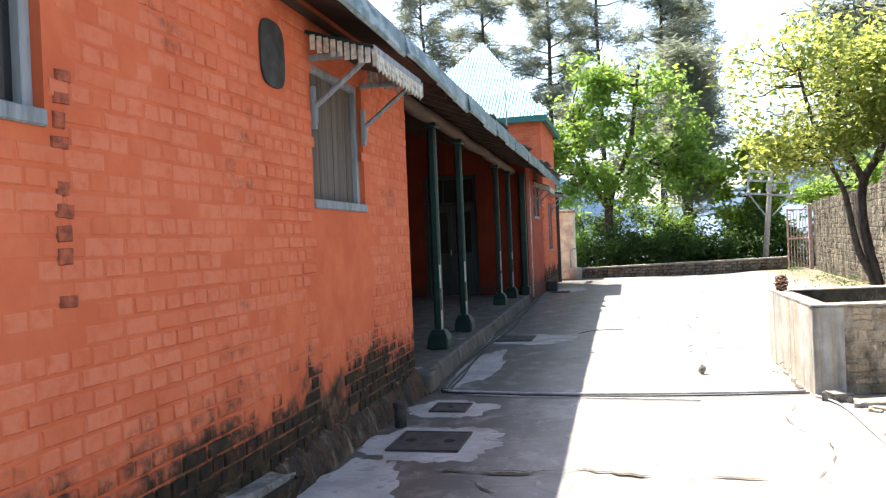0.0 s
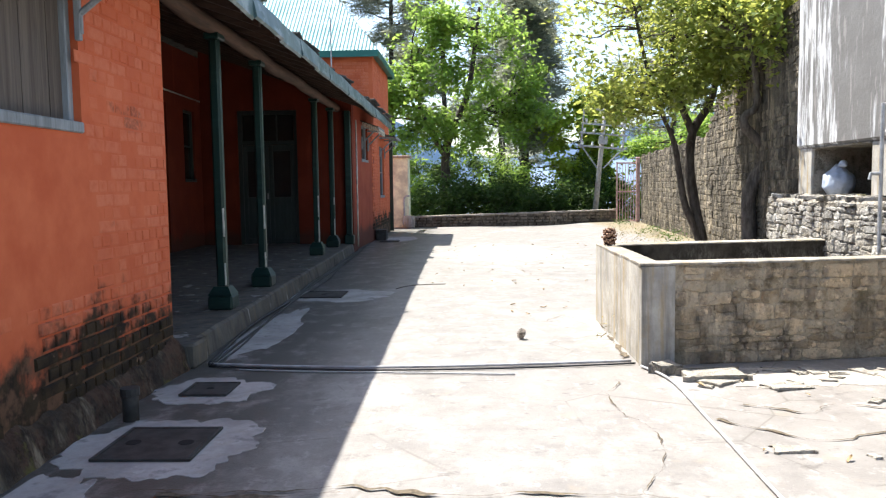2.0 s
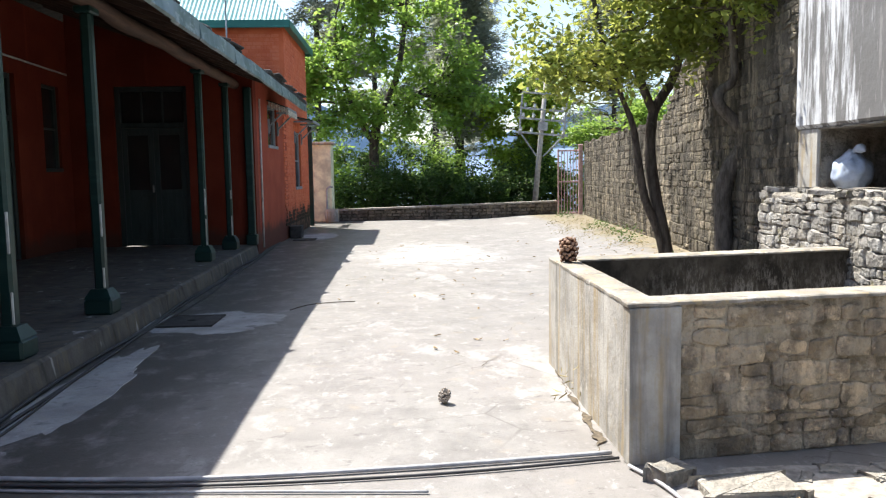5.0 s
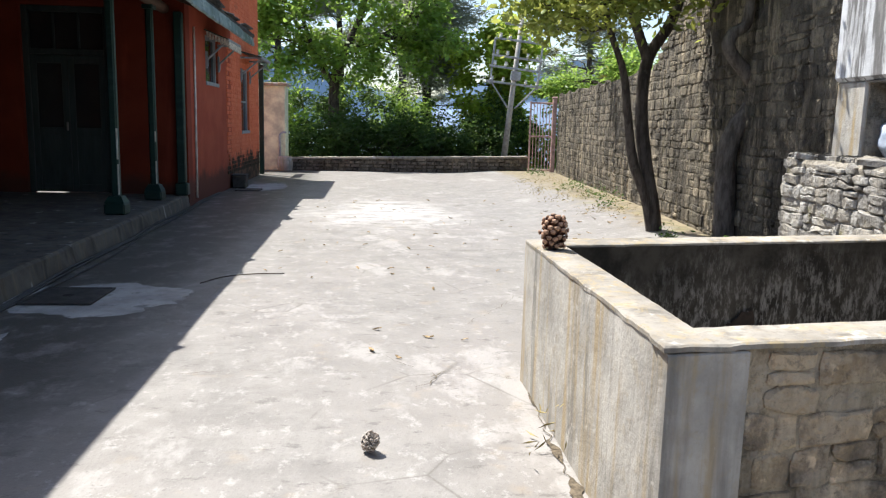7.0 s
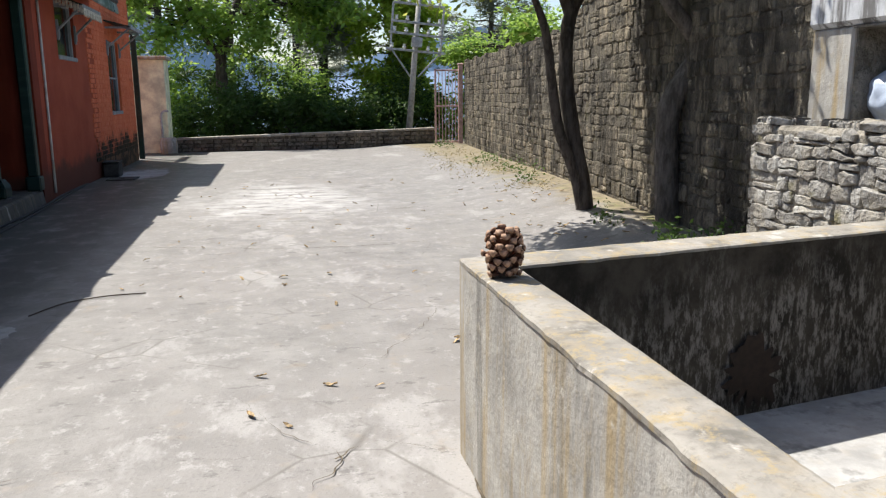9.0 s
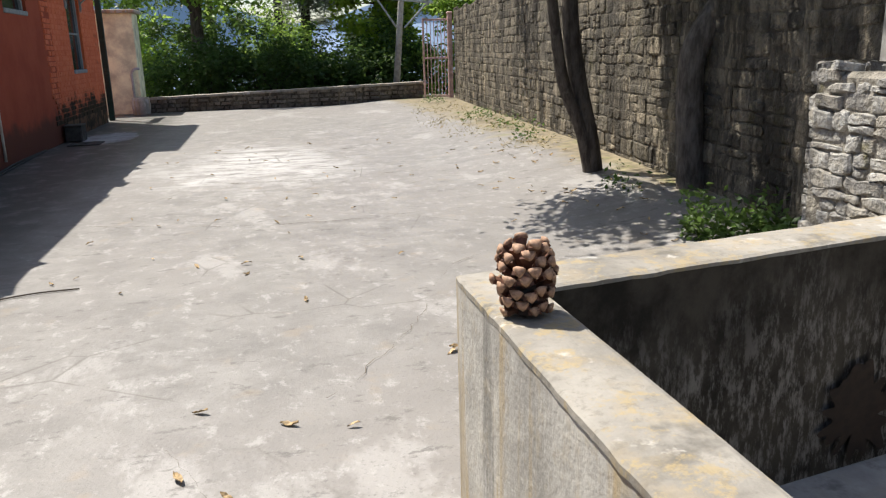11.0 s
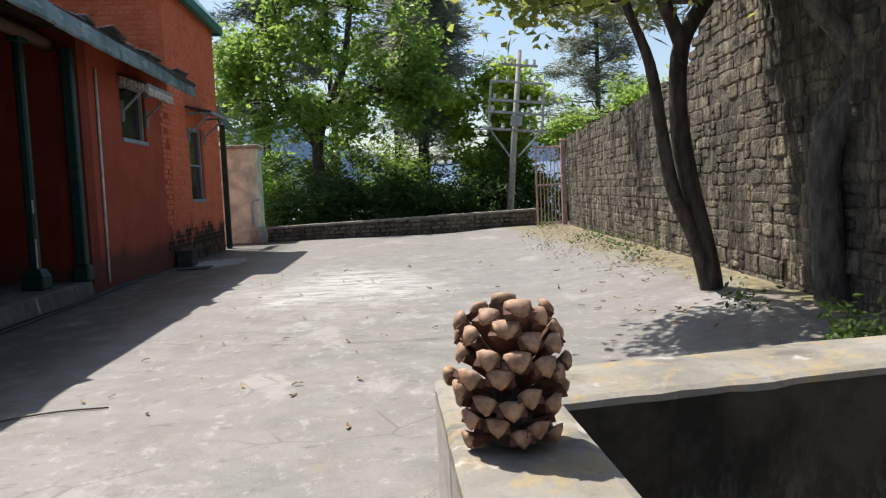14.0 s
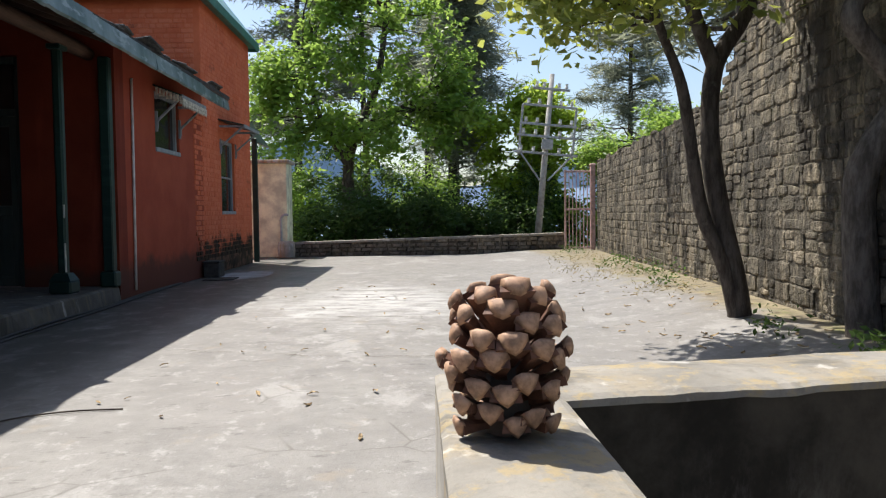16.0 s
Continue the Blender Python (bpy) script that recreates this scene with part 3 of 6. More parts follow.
for k, y in enumerate(np.arange(7.3, 17.8, 0.62)):
    bm = bmesh.new()
    x0, x1 = 0.36, BACK
    z0, z1 = roof_z(x0) - 0.003, roof_z(x1) - 0.003
    vs = [bm.verts.new(p) for p in ((x0, y, z0), (x0, y + 0.07, z0), (x0, y + 0.07, z0 - 0.1), (x0, y, z0 - 0.1), (x1, y, z1), (x1, y + 0.07, z1), (x1, y + 0.07, z1 - 0.1), (x1, y, z1 - 0.1))]
    for f in ((0, 1, 2, 3), (4, 7, 6, 5), (0, 4, 5, 1), (1, 5, 6, 2), (2, 6, 7, 3), (3, 7, 4, 0)):
        bm.faces.new([vs[i] for i in f])
    part("rafter", bm, M_RAFTER, roof)
# metal eave flashing in overlapping lengths, slightly bent
rng = random.Random(4)
y = E0
while y < E1 - 0.1:
    ln = min(rng.uniform(0.7, 1.1), E1 - y)
    tilt, drop = rng.uniform(-0.02, 0.02), rng.uniform(-0.012, 0.012)
    bm = bmesh.new()
    prev = None
    for yy in spread(y, y + ln + 0.02, 5):
        w = 0.012 * noise.noise((yy * 2.2, 1, 5)) + 0.05 * sst(9, 4, yy)
        ex = 0.03 - 0.010 * (yy - 6)
        prof = [(EAVE_X - 0.16, roof_z(EAVE_X - 0.16) + 0.09), (EAVE_X + 0.03, roof_z(EAVE_X) + 0.075 + drop), (EAVE_X + 0.055 + tilt, roof_z(EAVE_X) - 0.115 + drop + w), (EAVE_X + 0.03 + tilt, roof_z(EAVE_X) - 0.135 + drop + w), (EAVE_X + 0.01, roof_z(EAVE_X) + 0.05 + drop)]
        cur = [bm.verts.new((px + ex, yy, pz)) for px, pz in prof]
        if prev:
            for k in range(len(cur)):
                bm.faces.new((prev[k], prev[(k + 1) % 5], cur[(k + 1) % 5], cur[k]))
        else:
            bm.faces.new(cur[::-1])
        prev = cur
    bm.faces.new(prev)
    part("eave_sheet", bm, M_FASCIA, roof)
    y += ln
# loose slates and stones that lie along the eave
for k in range(34):
    y = rng.uniform(8, 21.5)
    s = rng.uniform(0.06, 0.15)
    bm = boxed(-s, s, -s, s, 0, 0.03, bevel=0.008, m=pose(EAVE_X - 0.12 - rng.random() * 0.15, y, roof_z(EAVE_X - 0.12) + 0.105, rng.uniform(-6, 6), 16 + rng.uniform(-6, 10), rng.uniform(0, 90)))
    part("slate", bm, M_SLATE, roof)

# crooked timber beam along the verandah front, and a thin plate on the near wall
pts = [(-0.16 - 0.033 * (y - 8) + 0.05 * noise.noise((y * 0.8, 3, 1)), y, 3.08 + 0.008 * (y - 8) + 0.035 * noise.noise((y * 0.9, 7, 2))) for y in spread(7.05, 17.98, 32)]
beam = tagged(new("verandah_beam", finish(tube(bmesh.new(), pts, [0.085 + 0.02 * noise.noise((p[1] * 1.4, 0, 0)) for p in pts], 9), "verandah_beam", M_WOOD, True)), "crooked brown timber beam under the eave", "beam", kind="structure")
tagged(new("eave_batten", finish(boxed(0.001, 0.05, 1.5, 6.9, 3.13, 3.18, bevel=0.006), "eave_batten", M_WOOD)), "thin dark wooden batten along the wall top", "batten", kind="structure")


# ---------------- verandah columns ----------------
def column(x, y):
    z = plat_z(y)
    top = 3.01 + 0.008 * (y - 8)
    c = thing("verandah_column", "dark green painted timber column with scuffed pale edge", "column", "verandah columns", at=(x, y, z))
    bm = bmesh.new()
    box(bm, -0.13, 0.13, -0.13, 0.13, 0, 0.15, bevel=0.02)
    part("base_block", bm, M_GREEN, c)
    bm = bmesh.new()
    r0, r1 = 0.125, 0.075
    a = [bm.verts.new((sx * r0, sy * r0, 0.15)) for sx, sy in ((-1, -1), (1, -1), (1, 1), (-1, 1))]
    b = [bm.verts.new((sx * r1, sy * r1, 0.24)) for sx, sy in ((-1, -1), (1, -1), (1, 1), (-1, 1))]
    for k in range(4):
        bm.faces.new((a[k], a[(k + 1) % 4], b[(k + 1) % 4], b[k]))
    bm.faces.new(b)
    bm.faces.new(a[::-1])
    part("base_taper", bm, M_GREEN, c)
    bm = boxed(-0.052, 0.052, -0.052, 0.052, 0.21, top - z - 0.05, bevel=0.022)
    part("shaft", bm, M_GREEN, c)
    part("capital", boxed(-0.08, 0.08, -0.11, 0.11, top - z - 0.06, top - z, bevel=0.012), M_GREEN, c)
    rg = random.Random(int(y * 10))
    zz = 0.25
    while zz < 1.0:
        h = rg.uniform(0.12, 0.4)
        w = rg.uniform(0.008, 0.02)
        part("scuffed_edge", boxed(0.042 - w * 0.5, 0.0535, -0.0535, -0.040, zz, zz + h, bevel=0.003), M_BARE, c, "bare pale wood where paint has worn off")
        zz += h + rg.uniform(0.02, 0.3)
    return c


for x, y in ((-0.19, 8.87), (-0.25, 10.7), (-0.43, 15.2), (-0.465, 17.1)):
    column(x, y)
post = thing("corner_post", "dark green painted square post against the wall end", "post", at=(-0.24, 17.9, 0.2))
part("base_block", boxed(-0.1, 0.1, -0.095, 0.095, 0, 0.2, bevel=0.02), M_GREEN, post)
part("shaft", boxed(-0.065, 0.065, -0.065, 0.065, 0.2, 2.9, bevel=0.015), M_GREEN, post)


# ---------------- doors and windows ----------------
def panel_door(name, label, m, w, h, leaf_h):
    """A double door with glazed transom, in the plane x-z, facing -y."""
    d = thing(name, label, "door", kind="structure")
    d.matrix_world = m
    f = 0.09
    part("frame", boxed(0, f, -0.03, 0.09, 0, h, bevel=0.008), M_DOOR, d)
    part("frame", boxed(w - f, w, -0.03, 0.09, 0, h, bevel=0.008), M_DOOR, d)
    part("frame", boxed(f, w - f, -0.03, 0.09, h - f, h, bevel=0.008), M_DOOR, d)
    part("transom_bar", boxed(f, w - f, -0.03, 0.09, leaf_h, leaf_h + f, bevel=0.008), M_DOOR, d)
    n = 3
    pw = (w - 2 * f) / n
    for k in range(n):
        part("transom_pane", boxed(f + k * pw + 0.015, f + (k + 1) * pw - 0.015, 0.03, 0.036, leaf_h + f, h - f), M_PANE, d)
        if k:
            part("glazing_bar", boxed(f + k * pw - 0.015, f + k * pw + 0.015, 0.0, 0.05, leaf_h + f, h - f), M_DOOR, d)
    lw = (w - 2 * f) / 2 - 0.004
    for s in range(2):
        x0 = f + s * (lw + 0.008)
        lf = part("leaf", boxed(x0, x0 + lw, 0.02, 0.05, 0.01, leaf_h - 0.004), M_DOOR, d)
        for a, b in ((0, 0.09), (lw - 0.09, lw)):
            part("stile", boxed(x0 + a, x0 + b, 0.0, 0.021, 0.01, leaf_h - 0.01, bevel=0.004), M_DOOR, lf)
        for a in (0.01, leaf_h * 0.42, leaf_h - 0.13):
            part("rail", boxed(x0 + 0.09, x0 + lw - 0.09, 0.002, 0.021, a, a + 0.12, bevel=0.004), M_DOOR, lf)
        part("glass", boxed(x0 + 0.1, x0 + lw - 0.1, 0.012, 0.018, leaf_h * 0.42 + 0.13, leaf_h - 0.14), M_PANE, lf)
    part("knob", boxed(w / 2 - 0.05, w / 2 - 0.02, -0.03, 0.0, 1.0, 1.14, bevel=0.008), M_STEEL, d)
    return d


gl = Mat("dusty_glass", 0.12, spec=0.5)
gl.color(gl.mix(gl.noise(4, 4), (0.012, 0.013, 0.014), (0.03, 0.032, 0.033)))
M_PANE = gl.m
panel_door("door_1", "dark green-grey panelled double door with glazed transom, shut", pose(DX0, VER_END + 0.1, plat_z(17.5)), DX1 - DX0, DZ - plat_z(17.5), 2.2)
panel_door("door_2", "dark green-grey panelled double door in the back wall, shut", pose(BACK - 0.1, DOOR_A[0], plat_z(14.8), 0, 0, 90), DOOR_A[1] - DOOR_A[0], DOOR_A[3] - plat_z(14.8), 2.2)


def yard_window(name, label, y0, y1, z0, z1, face, fill, bars=0, depth=0.07, wood=None):
    wood = wood or M_GREYWOOD
    w = thing(name, label, "window", kind="structure", at=(face, y0, z0))
    L, H = y1 - y0, z1 - z0
    f = 0.055
    xi = -depth
    part("window_frame", boxed(xi - 0.05, xi + 0.025, 0, f, 0, H, bevel=0.006), wood, w)
    part("window_frame", boxed(xi - 0.05, xi + 0.025, L - f, L, 0, H, bevel=0.006), wood, w)
    part("window_frame", boxed(xi - 0.05, xi + 0.025, f, L - f, H - f, H, bevel=0.006), wood, w)
    part("window_sill", boxed(xi - 0.05, 0.02, 0.003, L - 0.003, 0.0, f + 0.012, bevel=0.008), wood, w)
    n = 7 if fill is M_SHUTTER else 2
    bw = (L - 2 * f) / n
    for k in range(n):
        part("board" if fill is M_SHUTTER else "pane", boxed(xi - 0.035, xi - 0.015 - 0.003 * (k % 2), f + k * bw + 0.002, f + (k + 1) * bw - 0.002, f, H - f), fill, w)
    for k in range(bars):
        z = H * (k + 1) / (bars + 1)
        part("glazing_bar", boxed(xi - 0.03, xi + 0.01, f, L - f, z - 0.018, z + 0.018, bevel=0.004), wood, w)
    return w


yard_window("window_1", "grey framed window closed with weathered brown boards", *WIN, 0.0, M_SHUTTER)
yard_window("window_2", "grey framed dark window with peeling paint", *WIN0, 0.0, M_PANE)
yard_window("window_3", "small grey framed dark window", *WIN2, FACE, M_PANE)
yard_window("window_4", "tall grey framed dark window", *WIN3, FACE, M_PANE, bars=1)
# dark door paint on these frames deepens the verandah's shade
yard_window("window_5", "dark tall verandah window", *WIN_A, BACK, M_PANE, bars=1, wood=M_DOOR)
yard_window("window_6", "dark narrow verandah window", *WIN_B, BACK, M_PANE, bars=1, wood=M_DOOR)


def awning(label, y0, y1, z, face, out=0.5, drop=0.16, fret=True, roofmat=None):
    """A small sloping hood on two struts with a cut fretwork valance."""
    a = thing("window_awning", label, "awning", "window awnings", at=(face, y0, z))
    L = y1 - y0
    bm = bmesh.new()
    vs = [bm.verts.new(p) for p in ((0, -0.06, 0), (out, -0.06, -drop), (out, L + 0.06, -drop), (0, L + 0.06, 0))]
    fc = bm.faces.new(vs)
    ex = bmesh.ops.extrude_face_region(bm, geom=[fc])
    for g in ex["geom"]:
        if isinstance(g, bmesh.types.BMVert):
            g.co.z += 0.025
    part("hood", bm, roofmat or M_GREEN, a)
    part("front_rail", boxed(out - 0.03, out + 0.01, -0.06, L + 0.06, -drop - 0.035, -drop + 0.03, bevel=0.005), M_GREYWOOD, a)
    for y in (0.0, L - 0.04):
        part("rafter", boxed(0.0, out - 0.03, y, y + 0.04, -drop - 0.02, -drop + 0.02, bevel=0.004), M_GREYWOOD, a)
        bm = bmesh.new()
        tube(bm, [(0.03, y + 0.02, -0.62), (0.035, y + 0.02, -0.5), (out - 0.06, y + 0.02, -drop - 0.03)], 0.02, 6)
        part("strut", bm, M_GREYWOOD, a)
        part("strut_foot", boxed(0.0, 0.035, y, y + 0.04, -0.66, -0.36, bevel=0.004), M_GREYWOOD, a)
    if fret:
        n = int((L + 0.12) / 0.042)
        p = (L + 0.12) / n
        for k in range(n):
            y = -0.06 + k * p
            h = 0.105 + 0.02 * (k % 2)
            bm = bmesh.new()
            prof = [(0.03, 0.0), (0.97, 0), (0.97, -h * 0.35), (0.72, -h * 0.5), (0.97, -h * 0.66), (0.8, -h * 0.85), (0.5, -h), (0.2, -h * 0.85), (0.03, -h * 0.66), (0.28, -h * 0.5), (0.03, -h * 0.35)]
            vs = [bm.verts.new((out + 0.012, y + q * p, -drop - 0.03 + z_)) for q, z_ in prof]
            fc = bm.faces.new(vs)
            ex = bmesh.ops.extrude_face_region(bm, geom=[fc])
            for g in ex["geom"]:
                if isinstance(g, bmesh.types.BMVert):
                    g.co.x += 0.008
            part("fretwork_slat", bm, M_FRET, a)
        for ye in (-0.062, L + 0.052):
            for k in range(int(out / 0.05)):
                x = 0.04 + k * 0.05
                part("fretwork_slat", boxed(x, x + 0.038, ye, ye + 0.008, -drop * x / out - 0.11 - 0.015 * (k % 2), -drop * x / out - 0.004, bevel=0.003), M_FRET, a)
    return a


awning("green window hood with dirty cream fretwork valance on grey struts", WIN[0], WIN[1], 3.02, 0.0)
awning("green window hood with grey struts above dark window", WIN0[0], WIN0[1], 3.34, 0.0)
awning("small weathered window hood with pale valance", WIN2[0], WIN2[1], 3.0, FACE, 0.42, 0.16)
awning("plain dark metal window hood", WIN3[0] - 0.1, WIN3[1] + 0.1, 2.95, FACE, 0.5, 0.12, False, M_GREEN)

# ---------------- tower roof ----------------
tower = thing("tower_roof", "pyramid roof of pale teal corrugated metal with green eaves", "roof", kind="structure")
EX0, EX1, EY0, EY1, EZ = -4.75, 0.02, 21.75, 26.25, 5.05
APEX = Vector((-2.1, 24.0, 7.85))
corners = [Vector((EX1, EY0, EZ)), Vector((EX1, EY1, EZ)), Vector((EX0, EY1, EZ)), Vector((EX0, EY0, EZ))]
for k in range(4):
    a, b = corners[k], corners[(k + 1) % 4]
    n = 96
    bm = bmesh.new()
    nrm = (b - a).cross(APEX - a).normalized()
    if nrm.z < 0:
        nrm = -nrm
    lo, hi = [], []
    for i in range(n + 1):
        t = i / n
        p = a.lerp(b, t)
        q = APEX + (p - APEX) * 0.004
        off = nrm * (0.02 if i % 2 else 0.0)
        # the ribs run up the slope and end on the hips
        s = 1 - abs(2 * t - 1)
        foot = (a + b) / 2
        up = (APEX - foot)
        hi.append(bm.verts.new(p + up * s + off))
        lo.append(bm.verts.new(p + off))
    for i in range(n):
        bm.faces.new((lo[i], lo[i + 1], hi[i + 1], hi[i]))
    part("roof_sheet", bm, M_TEAL, tower)
part("eave_board", boxed(EX0, EX1, EY0 - 0.02, EY0 + 0.02, EZ - 0.17, EZ + 0.01, bevel=0.005), M_EAVEGREEN, tower)
part("eave_board", boxed(EX1 - 0.02, EX1 + 0.02, EY0 + 0.021, EY1 - 0.021, EZ - 0.17, EZ + 0.01, bevel=0.005), M_EAVEGREEN, tower)
part("eave_board", boxed(EX0, EX1, EY1 - 0.02, EY1 + 0.02, EZ - 0.17, EZ + 0.01, bevel=0.005), M_EAVEGREEN, tower)
part("eave_board", boxed(EX0 - 0.02, EX0 + 0.02, EY0 + 0.021, EY1 - 0.021, EZ - 0.17, EZ + 0.01, bevel=0.005), M_EAVEGREEN, tower)
part("soffit", boxed(EX0 + 0.021, EX1 - 0.021, EY0 + 0.021, EY1 - 0.021, EZ - 0.10, EZ - 0.06), M_EAVEGREEN, tower)


# ---------------- stones ----------------
def unit_block(seed, mat, rough=0.12):
    """An irregular chamfered block about 1 x 1 x 1, its back left flat."""
    rg = random.Random(seed)
    c = 0.09
    out = [(-0.5, -0.5), (0.5, -0.5), (0.5, 0.5), (-0.5, 0.5)]
    j = lambda s: rg.uniform(-s, s)
    ring0, ring1, ring2 = [], [], []
    for x, z in out:
        sx, sz = math.copysign(1, x), math.copysign(1, z)
        dx, dz = j(rough * 0.5), j(rough * 0.5)
        for a, b in (((x - sx * c), z), (x, (z - sz * c))):
            ring0.append((a + dx, 0.5, b + dz))
            ring1.append((a + dx, -0.30 + j(0.06), b + dz))
            ring2.append(((a + dx) * 0.93 + j(0.025), -0.5 + j(rough), (b + dz) * 0.92 + j(0.025)))
    order = [0, 1, 3, 2, 4, 5, 7, 6]
    ring0, ring1, ring2 = [[r[k] for k in order] for r in (ring0, ring1, ring2)]
    v = ring0 + ring1 + ring2
    f = [tuple(range(16, 24))]
    for k in range(8):
        n = (k + 1) % 8
        f += [(k, n, 8 + n, 8 + k), (8 + k, 8 + n, 16 + n, 16 + k)]
    me = mesh_of("stone", v, f, mat)
    bm = bmesh.new()
    bm.from_mesh(me)
    bmesh.ops.recalc_face_normals(bm, faces=bm.faces)
    bm.to_mesh(me)
    bm.free()
    return me


def lay_stones(parent, mat, place, length, height, course=(0.11, 0.2), run=(0.18, 0.42), gap=0.018, depth=0.10, seed=1, near=lambda s, z: True, limit=300, name="stone", skip=lambda s, z: False):
    """Courses of stones. place(s, z) gives the pose of the face at s along and z up; height(s) the wall's top."""
    rg = random.Random(seed)
    blocks = [unit_block(seed * 50 + k, mat) for k in range(9)]
    joined_v, joined_f = [], []
    made, z = 0, 0.0
    top = max(height(length * k / 40) for k in range(41))
    while z < top - 0.04:
        h = rg.uniform(*course)
        s = -rg.uniform(0, 0.15)
        while s < length - 0.03:
            w = min(rg.uniform(*run) * (1.25 if h > sum(course) / 2 else 0.9), length - s)
            s0 = max(s, 0)
            w0 = s + w - s0
            mid = s0 + w0 / 2
            if w0 > 0.05 and z + h * 0.6 < height(mid) and not skip(mid, z + h / 2):
                dz = rg.uniform(-0.01, 0.01)
                sc = Matrix.Diagonal((w0 - gap, depth * rg.uniform(0.75, 1.3), min(h, height(mid) - z + 0.03) - gap, 1))
                m = place(mid, z + h / 2 + dz) @ pose(0, 0, 0, 0, rg.gauss(0, 1.8), 0) @ sc
                me = rg.choice(blocks)
                if made < limit and near(mid, z):
                    ob = new(name, me)
                    ob.parent = parent
                    ob.matrix_world = m
                    made += 1
                else:
                    base = len(joined_v)
                    joined_v += [m @ v.co for v in me.vertices]
                    joined_f += [tuple(base + i for i in p.vertices) for p in me.polygons]
            s += w
        z += h
    if joined_v:
        ob = new("stonework", mesh_of("stonework", joined_v, joined_f, mat))
        ob.parent = parent
        tagged(ob, "further stones of the same wall", kind="stuff")


def lay_rubble(parent, mat, place, length, height, size, loose, gap, depth, seed, near=lambda s, z: True, limit=300, bare=0.0):
    """Uneven stones in wavering courses, bedded in mortar. size: usual width and height; loose: how ragged they are; bare: share hidden under mortar."""
    rg = random.Random(seed)
    w, h = size
    top = max(height(length * k / 60) for k in range(61))
    waver = lambda r, s: loose * h * 1.5 * noise.noise((s * 1.7, r * 5.3, seed)) + loose * h * noise.noise((s * 6.1, r * 3.7, seed + 9))
    cells = []
    z, r = 0.0, 0
    while z < top:
        hh = h * rg.uniform(0.55, 1.5)
        s = -rg.uniform(0, w)
        while s < length:
            ww = w * rg.choice((0.4, 0.6, 0.8, 1.0, 1.0, 1.3, 1.7)) * rg.uniform(0.85, 1.15)
            cuts = [(0.0, hh)]
            if hh > h * 1.1 and rg.random() < 0.4:
                k = hh * rg.uniform(0.35, 0.65)
                cuts = [(0.0, k), (k, hh)]
            for c0, c1 in cuts:
                cells.append((s, s + ww, z + c0, z + c1, r if c0 == 0 else r + 0.5, r + 1 if c1 == hh else r + 0.5))
            s += ww
        z += hh
        r += 1
    jv, jf, made = [], [], 0
    for sa, sb, za, zb, ra, rb in cells:
        s, z = (sa + sb) / 2, (za + zb) / 2
        if not (0.02 < s < length - 0.02 and z < height(s) - 0.02) or rg.random() < bare:
            continue
        j = lambda: rg.uniform(-loose, loose) * h * 0.55
        rnd = []
        for f in (0.04, 0.3, 0.65, 0.96):
            q = sa + (sb - sa) * f
            rnd.append((q + j() * 0.6, za + waver(ra, q) + j() + (0.10 * h if f in (0.04, 0.96) else 0)))
        rnd.append((sb + j(), z + j()))
        for f in (0.96, 0.6, 0.3, 0.04):
            q = sa + (sb - sa) * f
            rnd.append((q + j() * 0.6, zb + waver(rb, q) + j() - (0.10 * h if f in (0.04, 0.96) else 0)))
        rnd.append((sa + j(), z + j()))
        rnd = [(min(max(p, 0), length) - s, min(max(q, 0), height(s)) - z) for p, q in rnd]
        n = len(rnd)
        d = depth * rg.uniform(0.4, 1.5)
        lean_s, lean_z = rg.uniform(-0.25, 0.25) * d / h, rg.uniform(-0.35, 0.35) * d / h
        rings = []
        for k_in, out in ((0.0, -0.03), (0.0, 0.45), (0.16, 0.95)):
            ring = []
            for a, b in rnd:
                r = math.hypot(a, b) + 1e-6
                k = max(0.25, 1 - (gap / 2) / r - k_in)
                jit = rg.uniform(-0.12, 0.12) * d if k_in else 0
                ring.append((a * k, -(d * out + jit + (a * lean_s + b * lean_z if out > 0 else 0)) if out > 0 else 0.03, b * k))
            rings.append(ring)
        v = rings[0] + rings[1] + rings[2] + [(0, -d * rg.uniform(0.9, 1.25), 0)]
        f = []
        for q in (0, 1):
            for k in range(n):
                m_ = (k + 1) % n
                f.append((q * n + k, q * n + m_, (q + 1) * n + m_, (q + 1) * n + k))
        f += [(2 * n + k, 2 * n + (k + 1) % n, 3 * n) for k in range(n)]
        m = place(s, z)
        if made < limit and near(s, z):
            ob = new("stone", mesh_of("stone", v, f, mat))
            ob.parent = parent
            ob.matrix_world = m
            made += 1
        else:
            base = len(jv)
            jv += [m @ Vector(q) for q in v]
            jf += [tuple(base + q for q in face) for face in f]
    if jv:
        ob = new("stonework", mesh_of("stonework", jv, jf, mat))
        ob.parent = parent
        tagged(ob, "further stones of the same wall", kind="stuff")


# ---------------- cement tank ----------------
TA, TB, TC, TD = Vector((3.73, 7.0, 0)), Vector((3.722, 9.11, 0)), Vector((6.2, 9.52, 0)), Vector((6.2, 7.33, 0))
TH = 0.82
tank = thing("water_tank", "open low cement and stone tank with rounded rim", "tank", kind="structure")


